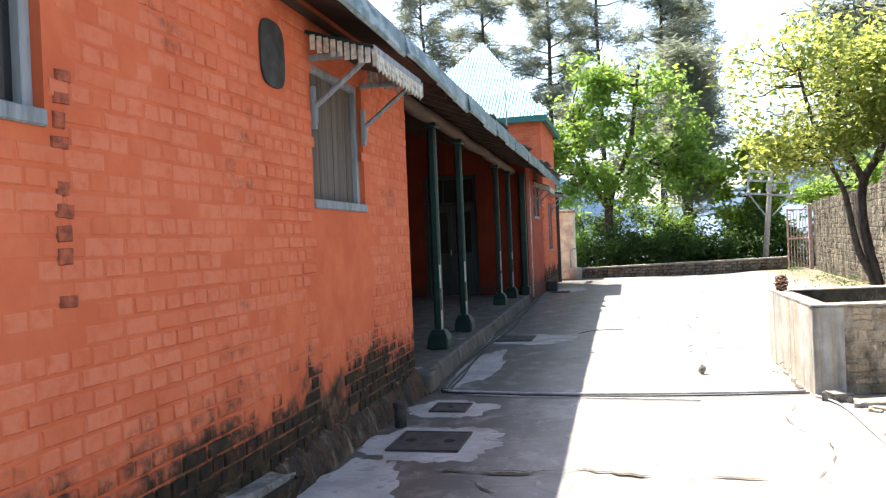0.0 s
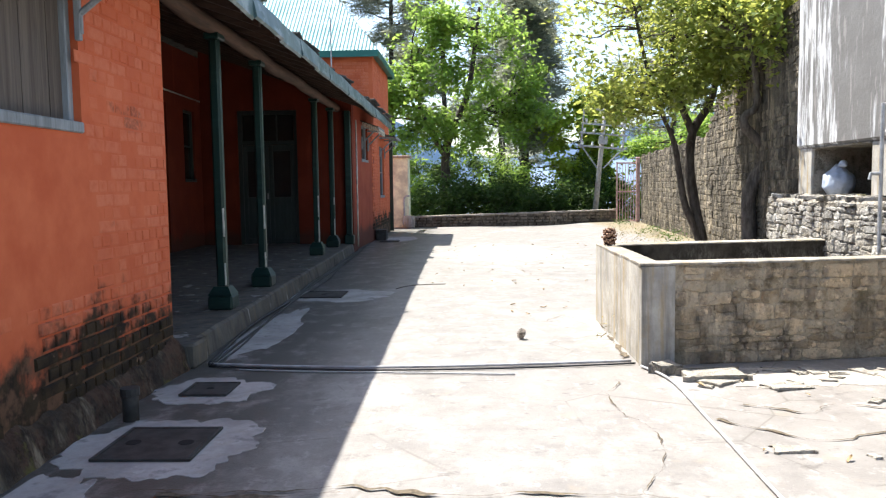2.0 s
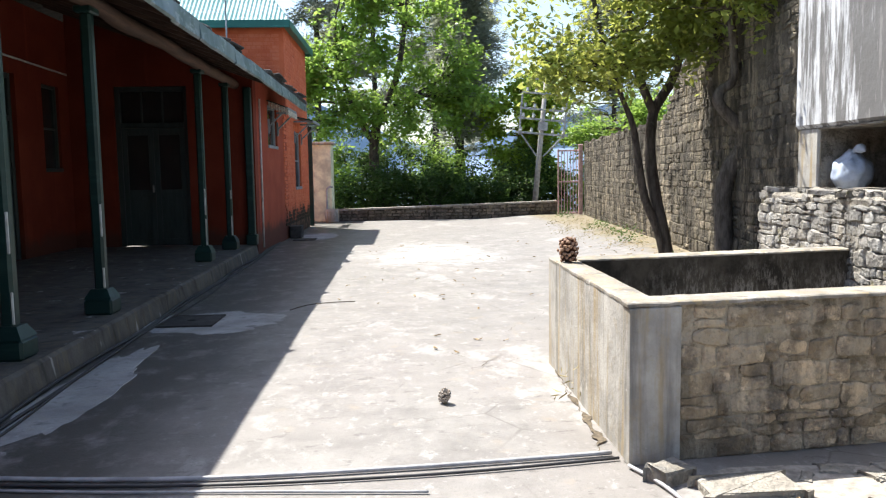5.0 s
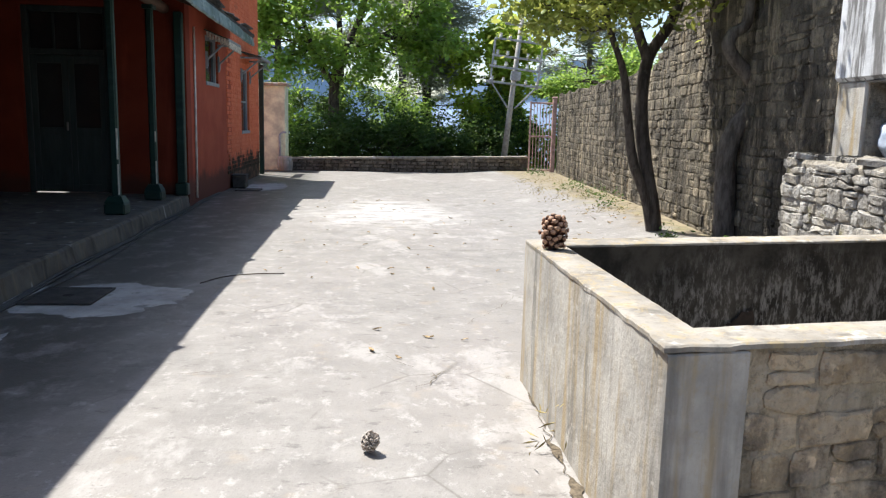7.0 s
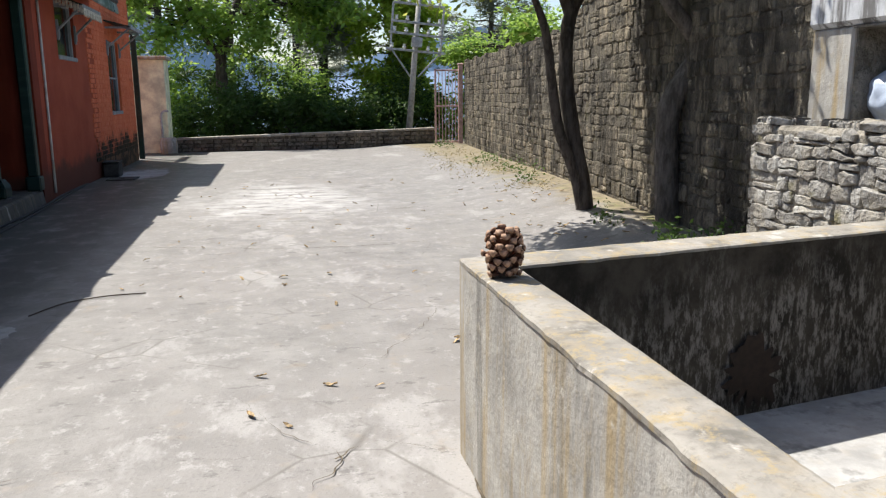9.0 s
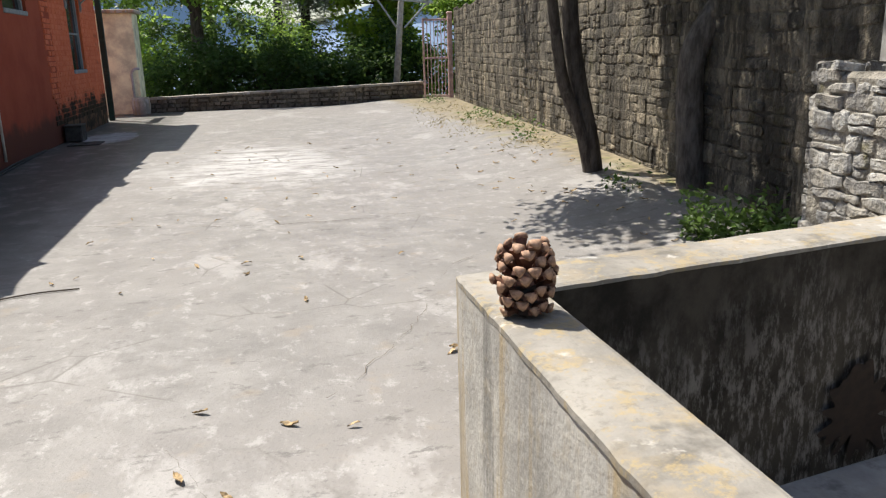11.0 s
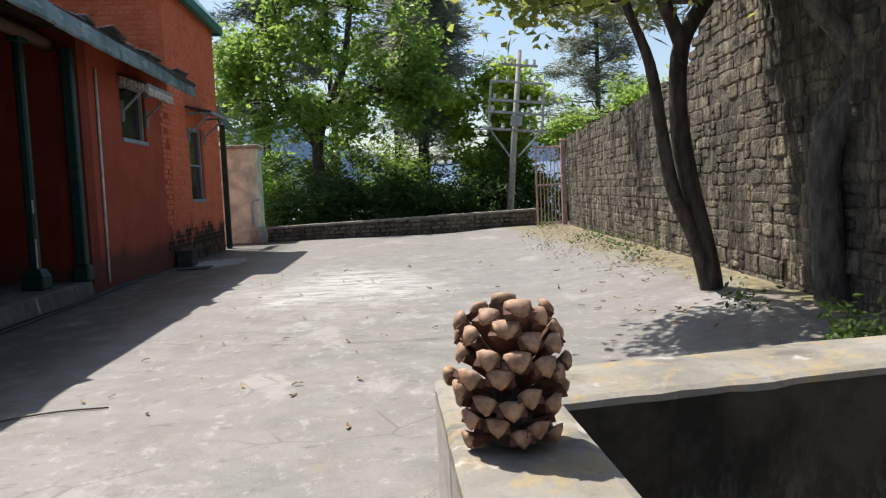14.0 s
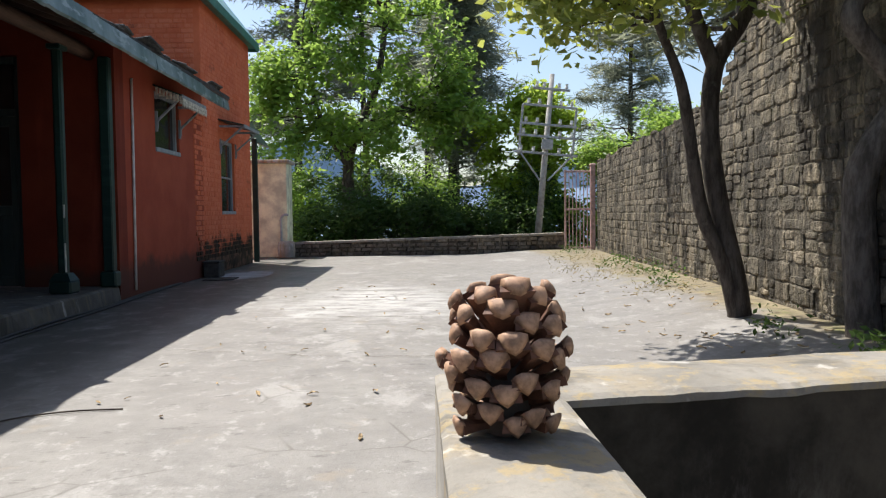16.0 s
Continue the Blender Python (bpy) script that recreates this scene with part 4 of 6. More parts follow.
def rim_wall(a, b, ins_a, ins_b, z0, z1, mat, name, seg=26, amp=0.006, grow=0.0):
    """A wall from a to b (outer line) with inner line ins_a to ins_b, its rim slightly uneven and rounded."""
    bm = bmesh.new()
    prev = None
    for i in range(seg + 1):
        t = i / seg
        o, n = a.lerp(b, t), ins_a.lerp(ins_b, t)
        d = (n - o)
        w = amp * noise.noise((o.x * 6, o.y * 6, z1 * 5)) * 2
        out = o - d.normalized() * grow
        inn = n + d.normalized() * grow
        prof = [(out, z0), (out, z1 - 0.005 + w), (out.lerp(inn, 0.09), z1 + w), (out.lerp(inn, 0.5), z1 + w * 0.3 + 0.003), (out.lerp(inn, 0.92), z1 - w), (inn, z1 - 0.009 - w), (inn, z0)]
        cur = [bm.verts.new((p.x + w * 0.5, p.y + w * 0.5, z)) for p, z in prof]
        if prev:
            for k in range(len(cur)):
                bm.faces.new((prev[k], prev[(k + 1) % 7], cur[(k + 1) % 7], cur[k]))
        else:
            bm.faces.new(cur[::-1])
        prev = cur
    bm.faces.new(prev)
    return part(name, bm, mat, tank)


IA, IB, IC, ID = Vector((3.89, 7.20, 0)), Vector((3.885, 8.95, 0)), Vector((6.2, 9.34, 0)), Vector((6.2, 7.52, 0))
rim_wall(TA, TB, IA, IB, 0, TH - 0.010, M_CEMENT, "left_wall")
rim_wall(TB + Vector((0.002, 0, 0)), TC, IB + Vector((0.002, 0, 0)), IC, 0, TH - 0.012, M_CEMENT, "far_wall")
rim_wall(TA + Vector((0.002, 0, 0)), TD, IA + Vector((0.002, 0, 0)), ID, 0, TH - 0.012, M_TANKBED, "front_wall")
# the rim runs round the three walls in one piece
bm = bmesh.new()
prev = None
outer, inner = [TC, TB, TA, TD], [IC, IB, IA, ID]
for q in range(3):
    for i in range(60 if q == 2 else 59):
        t = i / 59
        o, n = outer[q].lerp(outer[q + 1], t), inner[q].lerp(inner[q + 1], t)
        d = (n - o).normalized()
        w = 0.006 * noise.noise((o.x * 6, o.y * 6, 2)) + 0.004 * noise.noise((o.x * 21, o.y * 21, 7))
        grow = 0.003 + 0.019 * (q == 2 or (q == 1 and t > 0.94)) + 0.5 * abs(w)
        out, inn = o - d * grow, n + d * (0.018 + 0.4 * w)
        prof = [(out, TH - 0.02 + w), (out, TH - 0.005 + w), (out.lerp(inn, 0.04), TH + w * 0.6), (out.lerp(inn, 0.5), TH + 0.003 + w * 0.3), (out.lerp(inn, 0.93), TH - 0.001 - w * 0.5), (inn, TH - 0.006 - w * 0.5), (inn, TH - 0.016 - abs(w))]
        cur = [bm.verts.new((p.x, p.y, z)) for p, z in prof]
        if prev:
            for k in range(7):
                bm.faces.new((prev[k], prev[(k + 1) % 7], cur[(k + 1) % 7], cur[k]))
        else:
            bm.faces.new(cur[::-1])
        prev = cur
bm.faces.new(prev)
part("rim", bm, M_CEMENT_TOP, tank, "worn lichen-stained cement rim")


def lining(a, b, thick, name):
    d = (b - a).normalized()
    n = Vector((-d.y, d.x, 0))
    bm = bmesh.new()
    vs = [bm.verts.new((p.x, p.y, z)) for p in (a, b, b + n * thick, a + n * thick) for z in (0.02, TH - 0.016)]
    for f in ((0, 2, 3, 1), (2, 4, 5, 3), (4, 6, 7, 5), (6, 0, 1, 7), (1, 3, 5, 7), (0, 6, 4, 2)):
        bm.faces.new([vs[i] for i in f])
    part(name, bm, M_TANK_IN, tank, "mould-mottled inner render, painted dark as in shade")


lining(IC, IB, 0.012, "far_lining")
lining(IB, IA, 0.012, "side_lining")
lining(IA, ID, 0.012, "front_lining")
bm = bmesh.new()
bm.faces.new([bm.verts.new((p.x, p.y, 0.03)) for p in (IA, ID, IC, IB)])
part("tank_floor", bm, M_PATCH, tank)
# smooth plastered corner on the front
fd = (TD - TA).normalized()
fn = Vector((fd.y, -fd.x, 0))
ang = math.degrees(math.atan2(fd.y, fd.x))
plaster = rim_wall(TA + fn * 0.020 - fd * 0.004, TA + fn * 0.016 + fd * 0.27, TA - fn * 0.05, TA - fn * 0.05 + fd * 0.25, 0, TH - 0.026, M_CEMENT, "corner_plaster", 12, 0.004)
tagged(plaster, "smooth pale cement corner")
lay_rubble(tank, M_TANKSTONE, lambda s, z: pose(TA.x + fd.x * (s + 0.27), TA.y + fd.y * (s + 0.27), z, 0, 0, ang), 2.2, lambda s: TH - 0.035, (0.185, 0.098), 0.16, 0.008, 0.014, 11, bare=0.06)
# stains of old water inside
bm = bmesh.new()
n = 80
ctr = Vector((5.06, 9.193, 0.22))
ring = [ctr + Vector((math.cos(a) * r, math.cos(a) * r * 0.166, math.sin(a) * r * 0.95)) for a, r in ((2 * math.pi * k / n, 0.155 * (1 + 0.8 * noise.noise((math.cos(k * 0.0785) * 3.4, math.sin(k * 0.0785) * 3.4, 4.0)))) for k in range(n)) ]
bm.faces.new([bm.verts.new(p + Vector((0.0, -0.078, 0))) for p in ring])
part("rust_stain", bm, M_RUST, tank, "dark brown stain")

# ---------------- whitewashed block with fuel niches ----------------
NX = 6.52
block = thing("whitewashed_block", "tall whitewashed masonry block with stains, painted leaf-shade streaks and open niches", "building", kind="structure")
N1, N2 = (9.12, 10.52), (7.3, 8.78)
NZ0, NZ1 = 1.28, 1.85
part("upper_wall", boxed(NX, 9.6, 3.0, 10.92, NZ1, 5.2, bevel=0.03), M_WHITE, block)
for a, b in ((10.52, 10.90), (8.78, 9.12), (3.2, 7.3)):
    part("pier", boxed(NX + 0.03, 7.9, a, b, 0.0, NZ1 - 0.002, bevel=0.015), M_CEMENT, block)
part("niche_back", boxed(7.6, 7.8, 7.31, 10.51, 0.0, NZ1 - 0.003), M_RUBBLE_BED, block)
# rubble-toned panels added inside the niches to darken them like shade
for a, b in (N1, N2):
    for y in (a, b - 0.012):
        part("niche_lining", boxed(NX + 0.06, 7.59, y, y + 0.012, 1.25, NZ1 - 0.012), M_RUBBLE_BED, block)
    part("niche_lining", boxed(NX + 0.02, 7.59, a + 0.013, b - 0.013, NZ1 - 0.02, NZ1 - 0.004), M_RUBBLE_BED, block)
part("spout", tube(bmesh.new(), [(NX + 0.1, 8.55, 1.98), (NX - 0.1, 8.55, 1.98), (NX - 0.12, 8.55, 1.90)], 0.022, 8), M_GALV, block)
ledge = thing("stone_ledge", "rough grey rubble ledge with moss and loose top stones", "ledge", kind="structure")
part("core", boxed(6.2, 7.59, 3.2, 10.95, 0.0, 1.24, bevel=0.03), M_RUBBLE_BED, ledge)
lay_rubble(ledge, M_RUBBLE, lambda s, z: pose(6.197 + 0.03 * noise.noise((s * 2, z * 3, 0)), 10.95 - s, z, 0, 0, -90), 7.7, lambda s: 1.24 + 0.03 * noise.noise((s * 4, 0, 0)), (0.175, 0.088), 0.24, 0.007, 0.022, 21, near=lambda s, z: s < 4.0)
lay_rubble(ledge, M_RUBBLE, lambda s, z: pose(7.1 - s, 10.953, z, 0, 0, 180), 0.9, lambda s: 1.24, (0.175, 0.09), 0.24, 0.008, 0.03, 22)
rg = random.Random(8)
blocks = [unit_block(900 + k, M_RUBBLE, 0.25) for k in range(5)]
for k in range(70):
    y = rg.uniform(6.4, 11.0)
    ob = new("cap_stone", rg.choice(blocks))
    ob.parent = ledge
    s = rg.uniform(0.10, 0.30)
    ob.matrix_world = pose(6.24 + rg.random() * 0.26, y, 1.25 + rg.random() * 0.012, -90 + rg.uniform(-6, 6), rg.uniform(-8, 8), rg.uniform(0, 180)) @ Matrix.Diagonal((s, 0.045, s * 0.7, 1))


def sack(at):
    bm = bmesh.new()
    bmesh.ops.create_icosphere(bm, subdivisions=4, radius=1)
    for v in bm.verts:
        c = v.co.copy()
        k = 1 + 0.10 * noise.noise(c * 2.6) + 0.05 * noise.noise(c * 7)
        k += 0.035 * math.sin(math.atan2(c.y, c.x) * 11 + 2.5 * c.z) * max(0, c.z + 0.3)
        v.co = Vector((c.x * 0.17, c.y * 0.20, c.z * 0.19)) * k
        if c.z < -0.55:
            v.co.z = max(v.co.z, -0.17)
        if c.z > 0.6:
            v.co.x *= 0.7
            v.co.y *= 0.7
            v.co.z *= 1.15
    s = thing("plastic_sack", "full pale blue-white plastic sack tied at the neck", "sack", at=at)
    part("bag", bm, M_BAG, s, smooth=True)
    part("tied_neck", tube(bmesh.new(), smooth_line([(0, -0.01, 0.15), (-0.02, -0.07, 0.21), (-0.03, -0.17, 0.225), (-0.03, -0.24, 0.20)], 4), [0.07, 0.055, 0.04, 0.03, 0.022, 0.026, 0.034, 0.04, 0.045, 0.04, 0.03, 0.02, 0.012], 9), M_BAG, s, smooth=True)


sack((6.80, 10.36, 1.415))
tagged(new("niche_slab", finish(boxed(-0.12, 0.12, -0.26, 0.2, 0, 0.05, bevel=0.012, m=pose(6.75, 9.85, 1.24, 0, 0, 8)), "niche_slab", M_RUBBLE_BED)), "flat grey stone lying in the niche", "stone")
pipe = thing("stand_pipe", "thin galvanised stand pipe with a bent top and tap", "pipe", at=(6.02, 7.9, 0.82))
part("riser", tube(bmesh.new(), smooth_line([(0, 0, -0.02), (0, 0, 0.5), (0, 0, 1.22), (0.02, 0, 1.28), (0.12, 0, 1.30), (0.5, 0, 1.32)], 5), 0.018, 8), M_GALV, pipe)
part("tap", tube(bmesh.new(), [(0, 0, 0.68), (-0.09, 0, 0.68), (-0.1, 0, 0.63)], 0.017, 8), M_GALV, pipe)

# ---------------- boundary wall on the far right ----------------
WY0, WY1 = 10.95, 28.0
wl = math.hypot(WY1 - WY0, wall_x(WY1) - wall_x(WY0))
wa = math.degrees(math.atan2(WY1 - WY0, wall_x(WY1) - wall_x(WY0)))


def wall_top(s):
    y = WY1 - s * (WY1 - WY0) / wl
    h = 2.42 + 0.9 * sst(17.2, 15.4, y) + 0.5 * sst(15.4, 13.5, y)
    return h + 0.07 * noise.noise((y * 1.4, 2, 0)) + 0.10 * sst(17, 15, y) * noise.noise((y * 4, 5, 0))


bound = thing("wall_boundary", "tall dark weathered stone boundary wall with stained mortar", "wall", kind="structure")
bm = bmesh.new()
prev = None
for s in spread(0, wl, 60):
    y = WY1 - s * (WY1 - WY0) / wl
    x, h = wall_x(y), wall_top(s) - 0.04
    cur = [bm.verts.new(p) for p in ((x, y, -0.1), (x, y, h * 0.5), (x, y, h), (x + 0.5, y, h + 0.02), (x + 0.5, y, -0.1))]
    if prev:
        for k in range(5):
            bm.faces.new((prev[k], prev[(k + 1) % 5], cur[(k + 1) % 5], cur[k]))
    else:
        bm.faces.new(cur)
    prev = cur
bm.faces.new(prev[::-1])
part("core", bm, M_MORTAR, bound)
lay_rubble(bound, M_STONE, lambda s, z: pose(wall_x(WY1 - s * (WY1 - WY0) / wl) + 0.012 * noise.noise((s * 1.3, z * 1.7, 0)), WY1 - s * (WY1 - WY0) / wl, z, 0, 0, wa + 180),
           wl, wall_top, (0.27, 0.135), 0.09, 0.010, 0.014, 31, near=lambda s, z: s > wl - 6.5 and 0.2 < z < 2.6, bare=0.12)

# ---------------- low parapet, cabin, gate, barrel ----------------
par = thing("wall_parapet", "low stone parapet wall with pale coping", "wall", kind="structure")
P0, P1 = Vector((0.45, 28.3, 0)), Vector((7.55, 28.45, 0))
pl = (P1 - P0).length


def par_top(s):
    return 0.38 + 0.16 * s / pl


bm = bmesh.new()
for i in range(1):
    vs = [bm.verts.new(p) for p in ((P0.x, P0.y, -0.2), (P1.x, P1.y, -0.2), (P1.x, P1.y, par_top(pl) - 0.05), (P0.x, P0.y, par_top(0) - 0.05), (P0.x, P0.y + 0.35, -0.2), (P1.x, P1.y + 0.35, -0.2), (P1.x, P1.y + 0.35, par_top(pl) - 0.05), (P0.x, P0.y + 0.35, par_top(0) - 0.05))]
    for f in ((0, 1, 2, 3), (4, 7, 6, 5), (3, 2, 6, 7), (0, 3, 7, 4), (1, 5, 6, 2)):
        bm.faces.new([vs[j] for j in f])
part("core", bm, M_MORTAR, par)
bm = bmesh.new()
prev = None
for s in spread(0, pl, 40):
    p = P0.lerp(P1, s / pl)
    z = par_top(s) + 0.012 * noise.noise((s * 3, 0, 0))
    cur = [bm.verts.new(q) for q in ((p.x, p.y - 0.05, z - 0.055), (p.x, p.y - 0.045, z), (p.x, p.y + 0.39, z), (p.x, p.y + 0.39, z - 0.055))]
    if prev:
        for k in range(4):
            bm.faces.new((prev[k], prev[(k + 1) % 4], cur[(k + 1) % 4], cur[k]))
    else:
        bm.faces.new(cur[::-1])
    prev = cur
bm.faces.new(prev)
part("coping", bm, M_CEMENT_TOP, par)
lay_stones(par, M_PARAPET, lambda s, z: pose(P0.x + s, P0.y + 0.02 + 0.15 * s / pl, z, 0, 0, 0), pl, lambda s: par_top(s) - 0.05, (0.09, 0.15), (0.14, 0.34), 0.02, 0.10, 41)

cabin = thing("cream_cabin", "small cream limewashed outbuilding with flat roof slab and grimy foot", "outbuilding", kind="structure")
part("wall", boxed(-2.6, 0.28, 28.25, 29.1, 0, 2.44, bevel=0.015), M_CABIN, cabin)
part("roof_slab", boxed(-2.75, 0.36, 28.15, 29.2, 2.441, 2.53, bevel=0.015), M_CEMENT, cabin)
part("drain_pipe", tube(bmesh.new(), smooth_line([(0.12, 28.2, 0.0), (0.12, 28.2, 0.7), (0.12, 28.2, 1.0), (0.2, 28.2, 1.1), (0.3, 28.25, 1.1)], 4), 0.03, 8), M_GALV, cabin)
lean = thing("lean_to_roof", "dark green lean-to roof edge behind the tower", "roof", kind="structure")
part("sheet", boxed(-0.35, 0.35, 0, 1.6, -0.02, 0.02, bevel=0.005, m=pose(-0.3, 26.32, 3.1, 0, 55, 0)), M_GREEN, lean)
part("post", boxed(-0.2, -0.08, 26.32, 26.42, 0, 2.9, bevel=0.01), M_GREEN, lean)
part("back_post", boxed(-0.65, -0.55, 26.32, 26.42, 0, 3.5, bevel=0.01), M_GREEN, lean)

barrel = thing("stone_roller", "short grey ribbed barrel at the parapet end", "barrel", at=(0.3, 27.9, 0))
pr = []
for k, z in enumerate(spread(0, 0.42, 13)):
    pr.append((z, 0.2 + 0.02 * math.sin(math.pi * z / 0.42) + 0.006 * (k % 2)))
part("body", tube(bmesh.new(), [(0, 0, z) for z, r in pr], [r for z, r in pr], 18), M_CEMENT, barrel, smooth=True)

gate = thing("gate_1", "faded pink iron bar gate standing open", "gate", kind="structure", at=(7.55, 28.22, 0.1))
gate.rotation_euler[2] = radians(-6)
gw, gh = 0.66, 2.06
for z in (0.02, gh * 0.5, gh - 0.04):
    part("rail", boxed(0, gw, -0.018, 0.018, z, z + 0.05, bevel=0.005), M_PINK, gate)
part("stile", boxed(-0.03, 0.02, -0.025, 0.025, 0, gh + 0.03, bevel=0.005), M_PINK, gate)
part("stile", boxed(gw - 0.02, gw + 0.03, -0.025, 0.025, 0, gh + 0.03, bevel=0.005), M_PINK, gate)
for k in range(1, 7):
    x = gw * k / 7
    part("bar", tube(bmesh.new(), [(x, 0, 0.03), (x, 0, gh)], 0.011, 6), M_PINK, gate)
gp = thing("gate_post", "faded pink square iron gate post", "post", at=(8.24, 28.1, 0.08))
part("shaft", boxed(-0.06, 0.06, -0.06, 0.06, 0, 2.2, bevel=0.01), M_PINK, gp)
part("cap", boxed(-0.075, 0.075, -0.075, 0.075, 2.2, 2.26, bevel=0.02), M_PINK, gp)

# ---------------- electric pole ----------------
pole = thing("electric_pole", "leaning grey concrete electric pole with steel crossarms", "pole", at=(7.2, 31.0, ground_z(7.2, 31.0) - 0.1))
pole.rotation_euler = (0, radians(5.5), 0)
part("shaft", tube(bmesh.new(), [(0, 0, 0), (0, 0, 5.25)], [0.11, 0.07], 10), M_POLE, pole, smooth=True)
for z, w in ((2.85, 0.95), (3.35, 0.9), (3.7, 0.85), (4.25, 0.8), (4.75, 0.55)):
    arm = part("crossarm", boxed(-w, w, -0.16, -0.10, z, z + 0.07, bevel=0.006), M_GALV, pole)
    for x in (-w * 0.8, -w * 0.4, w * 0.4, w * 0.8):
        part("insulator", tube(bmesh.new(), [(x, -0.13, z + 0.07), (x, -0.13, z + 0.11), (x, -0.13, z + 0.16), (x, -0.13, z + 0.22)], [0.02, 0.06, 0.04, 0.05], 8), M_PORCELAIN, arm)
for sx in (-1, 1):
    part("upright", boxed(sx * 0.8 - 0.03, sx * 0.8 + 0.03, -0.1, -0.04, 2.8, 4.3, bevel=0.005), M_GALV, pole)
    part("brace", tube(bmesh.new(), [(sx * 0.12, -0.12, 2.1), (sx * 0.75, -0.13, 2.85)], 0.03, 6), M_GALV, pole)
part("switch_box", boxed(-0.16, 0.16, -0.3, -0.12, 3.0, 3.3, bevel=0.01), M_GALV, pole)


# ---------------- trees ----------------
def leaves(name, centres, per, radius, size, mat, parent, seed, flat=0.75, narrow=0.45, label="", droop=0.35):
    """A crown of single folded leaves gathered round many small centres."""
    r = np.random.RandomState(seed)
    c = np.asarray(centres, float)
    n = len(c) * per
    cen = np.repeat(c, per, axis=0)
    off = r.normal(size=(n, 3)) * radius * np.repeat(r.uniform(0.6, 1.25, len(c)), per)[:, None] * np.array((1, 1, flat))
    p = cen + off
    d = r.normal(size=(n, 3))
    d[:, 2] = d[:, 2] * 0.45 - droop
    d /= np.linalg.norm(d, axis=1)[:, None]
    s = r.normal(size=(n, 3)) * np.array((1, 1, 0.5))
    s -= (s * d).sum(1)[:, None] * d
    s /= np.linalg.norm(s, axis=1)[:, None]
    nn = np.cross(d, s)
    L = size * r.uniform(0.6, 1.35, n)[:, None]
    W = L * narrow
    v = np.empty((n, 4, 3))
    v[:, 0] = p
    v[:, 1] = p + d * L * 0.5 + s * W * 0.5 + nn * L * 0.08
    v[:, 2] = p + d * L
    v[:, 3] = p + d * L * 0.5 - s * W * 0.5 + nn * L * 0.08
    me = bpy.data.meshes.new(name)
    me.vertices.add(n * 4)
    me.vertices.foreach_set("co", v.reshape(-1))
    idx = np.arange(n)[:, None] * 4
    tri = np.concatenate([idx + np.array((0, 1, 2)), idx + np.array((0, 2, 3))], axis=1).reshape(-1)
    me.loops.add(n * 6)
    me.loops.foreach_set("vertex_index", tri.astype(np.int32))
    me.polygons.add(n * 2)
    me.polygons.foreach_set("loop_start", np.arange(0, n * 6, 3, dtype=np.int32))
    me.update(calc_edges=True)
    me.validate()
    me.materials.append(mat)
    ob = new(name, me)
    if parent:
        ob.parent = parent
        ob.location = -parent.location
    return tagged(ob, label)


def limb(bm, a, b, r0, r1, seed, bend=0.12, n=7):
    a, b = Vector(a), Vector(b)
    L = (b - a).length
    pts = []
    for k in range(n + 1):
        t = k / n
        w = math.sin(math.pi * t) * bend * L
        pts.append(a.lerp(b, t) + Vector((noise.noise((seed, t * 2.2, 0)), noise.noise((seed, t * 2.2, 9)), 0.6 * noise.noise((seed, t * 2.2, 17)))) * w * 1.6)
    tube(bm, pts, [r0 + (r1 - r0) * k / n for k in range(n + 1)], 7)
    return pts


def crown_tree(name, label, at, stems, blob, nclump, per, radius, size, mat, seed, barkmat=None, droop=0.35, narrow=0.45):
    """stems: lists of points with radii; blob: lumps (centre, radii) that the crown fills unevenly."""
    rg = random.Random(seed)
    t = thing(name, label, "tree", at=at)
    bm = bmesh.new()
    ends = []
    for line, r0, r1 in stems:
        pts = smooth_line(line, 5)
        n = len(pts) - 1
        tube(bm, [p - Vector(at) for p in pts], [(r0 + (r1 - r0) * k / n) * (1 + 0.16 * noise.noise(pts[k] * 2.3)) for k in range(n + 1)], 10)
        ends += pts[n // 2:]
    centres = []
    tries = 0
    while len(centres) < nclump and tries < nclump * 30:
        tries += 1
        c, r = rg.choice(blob)
        d = Vector((rg.gauss(0, 1), rg.gauss(0, 1), rg.gauss(0, 1))).normalized() * rg.random() ** 0.45
        p = Vector((c[0] + d.x * r[0], c[1] + d.y * r[1], c[2] + d.z * r[2]))
        if noise.noise(p * 0.95 + Vector((seed, 0, 0))) < 0.06:
            continue
        centres.append(p)
    for k, p in enumerate(centres):
        if k % 3 == 0:
            e = min(ends, key=lambda q: (q - p).length + max(0, q.z - p.z) * 1.5)
            limb(bm, e - Vector(at), p - Vector(at), max(0.012, min(0.05, 0.02 * (p - e).length)), 0.006, k + seed)
    part("trunk", bm, barkmat or M_BARK, t, smooth=True)
    leaves("crown", centres, per, radius, size, mat, t, seed, droop=droop, narrow=narrow)
    return t


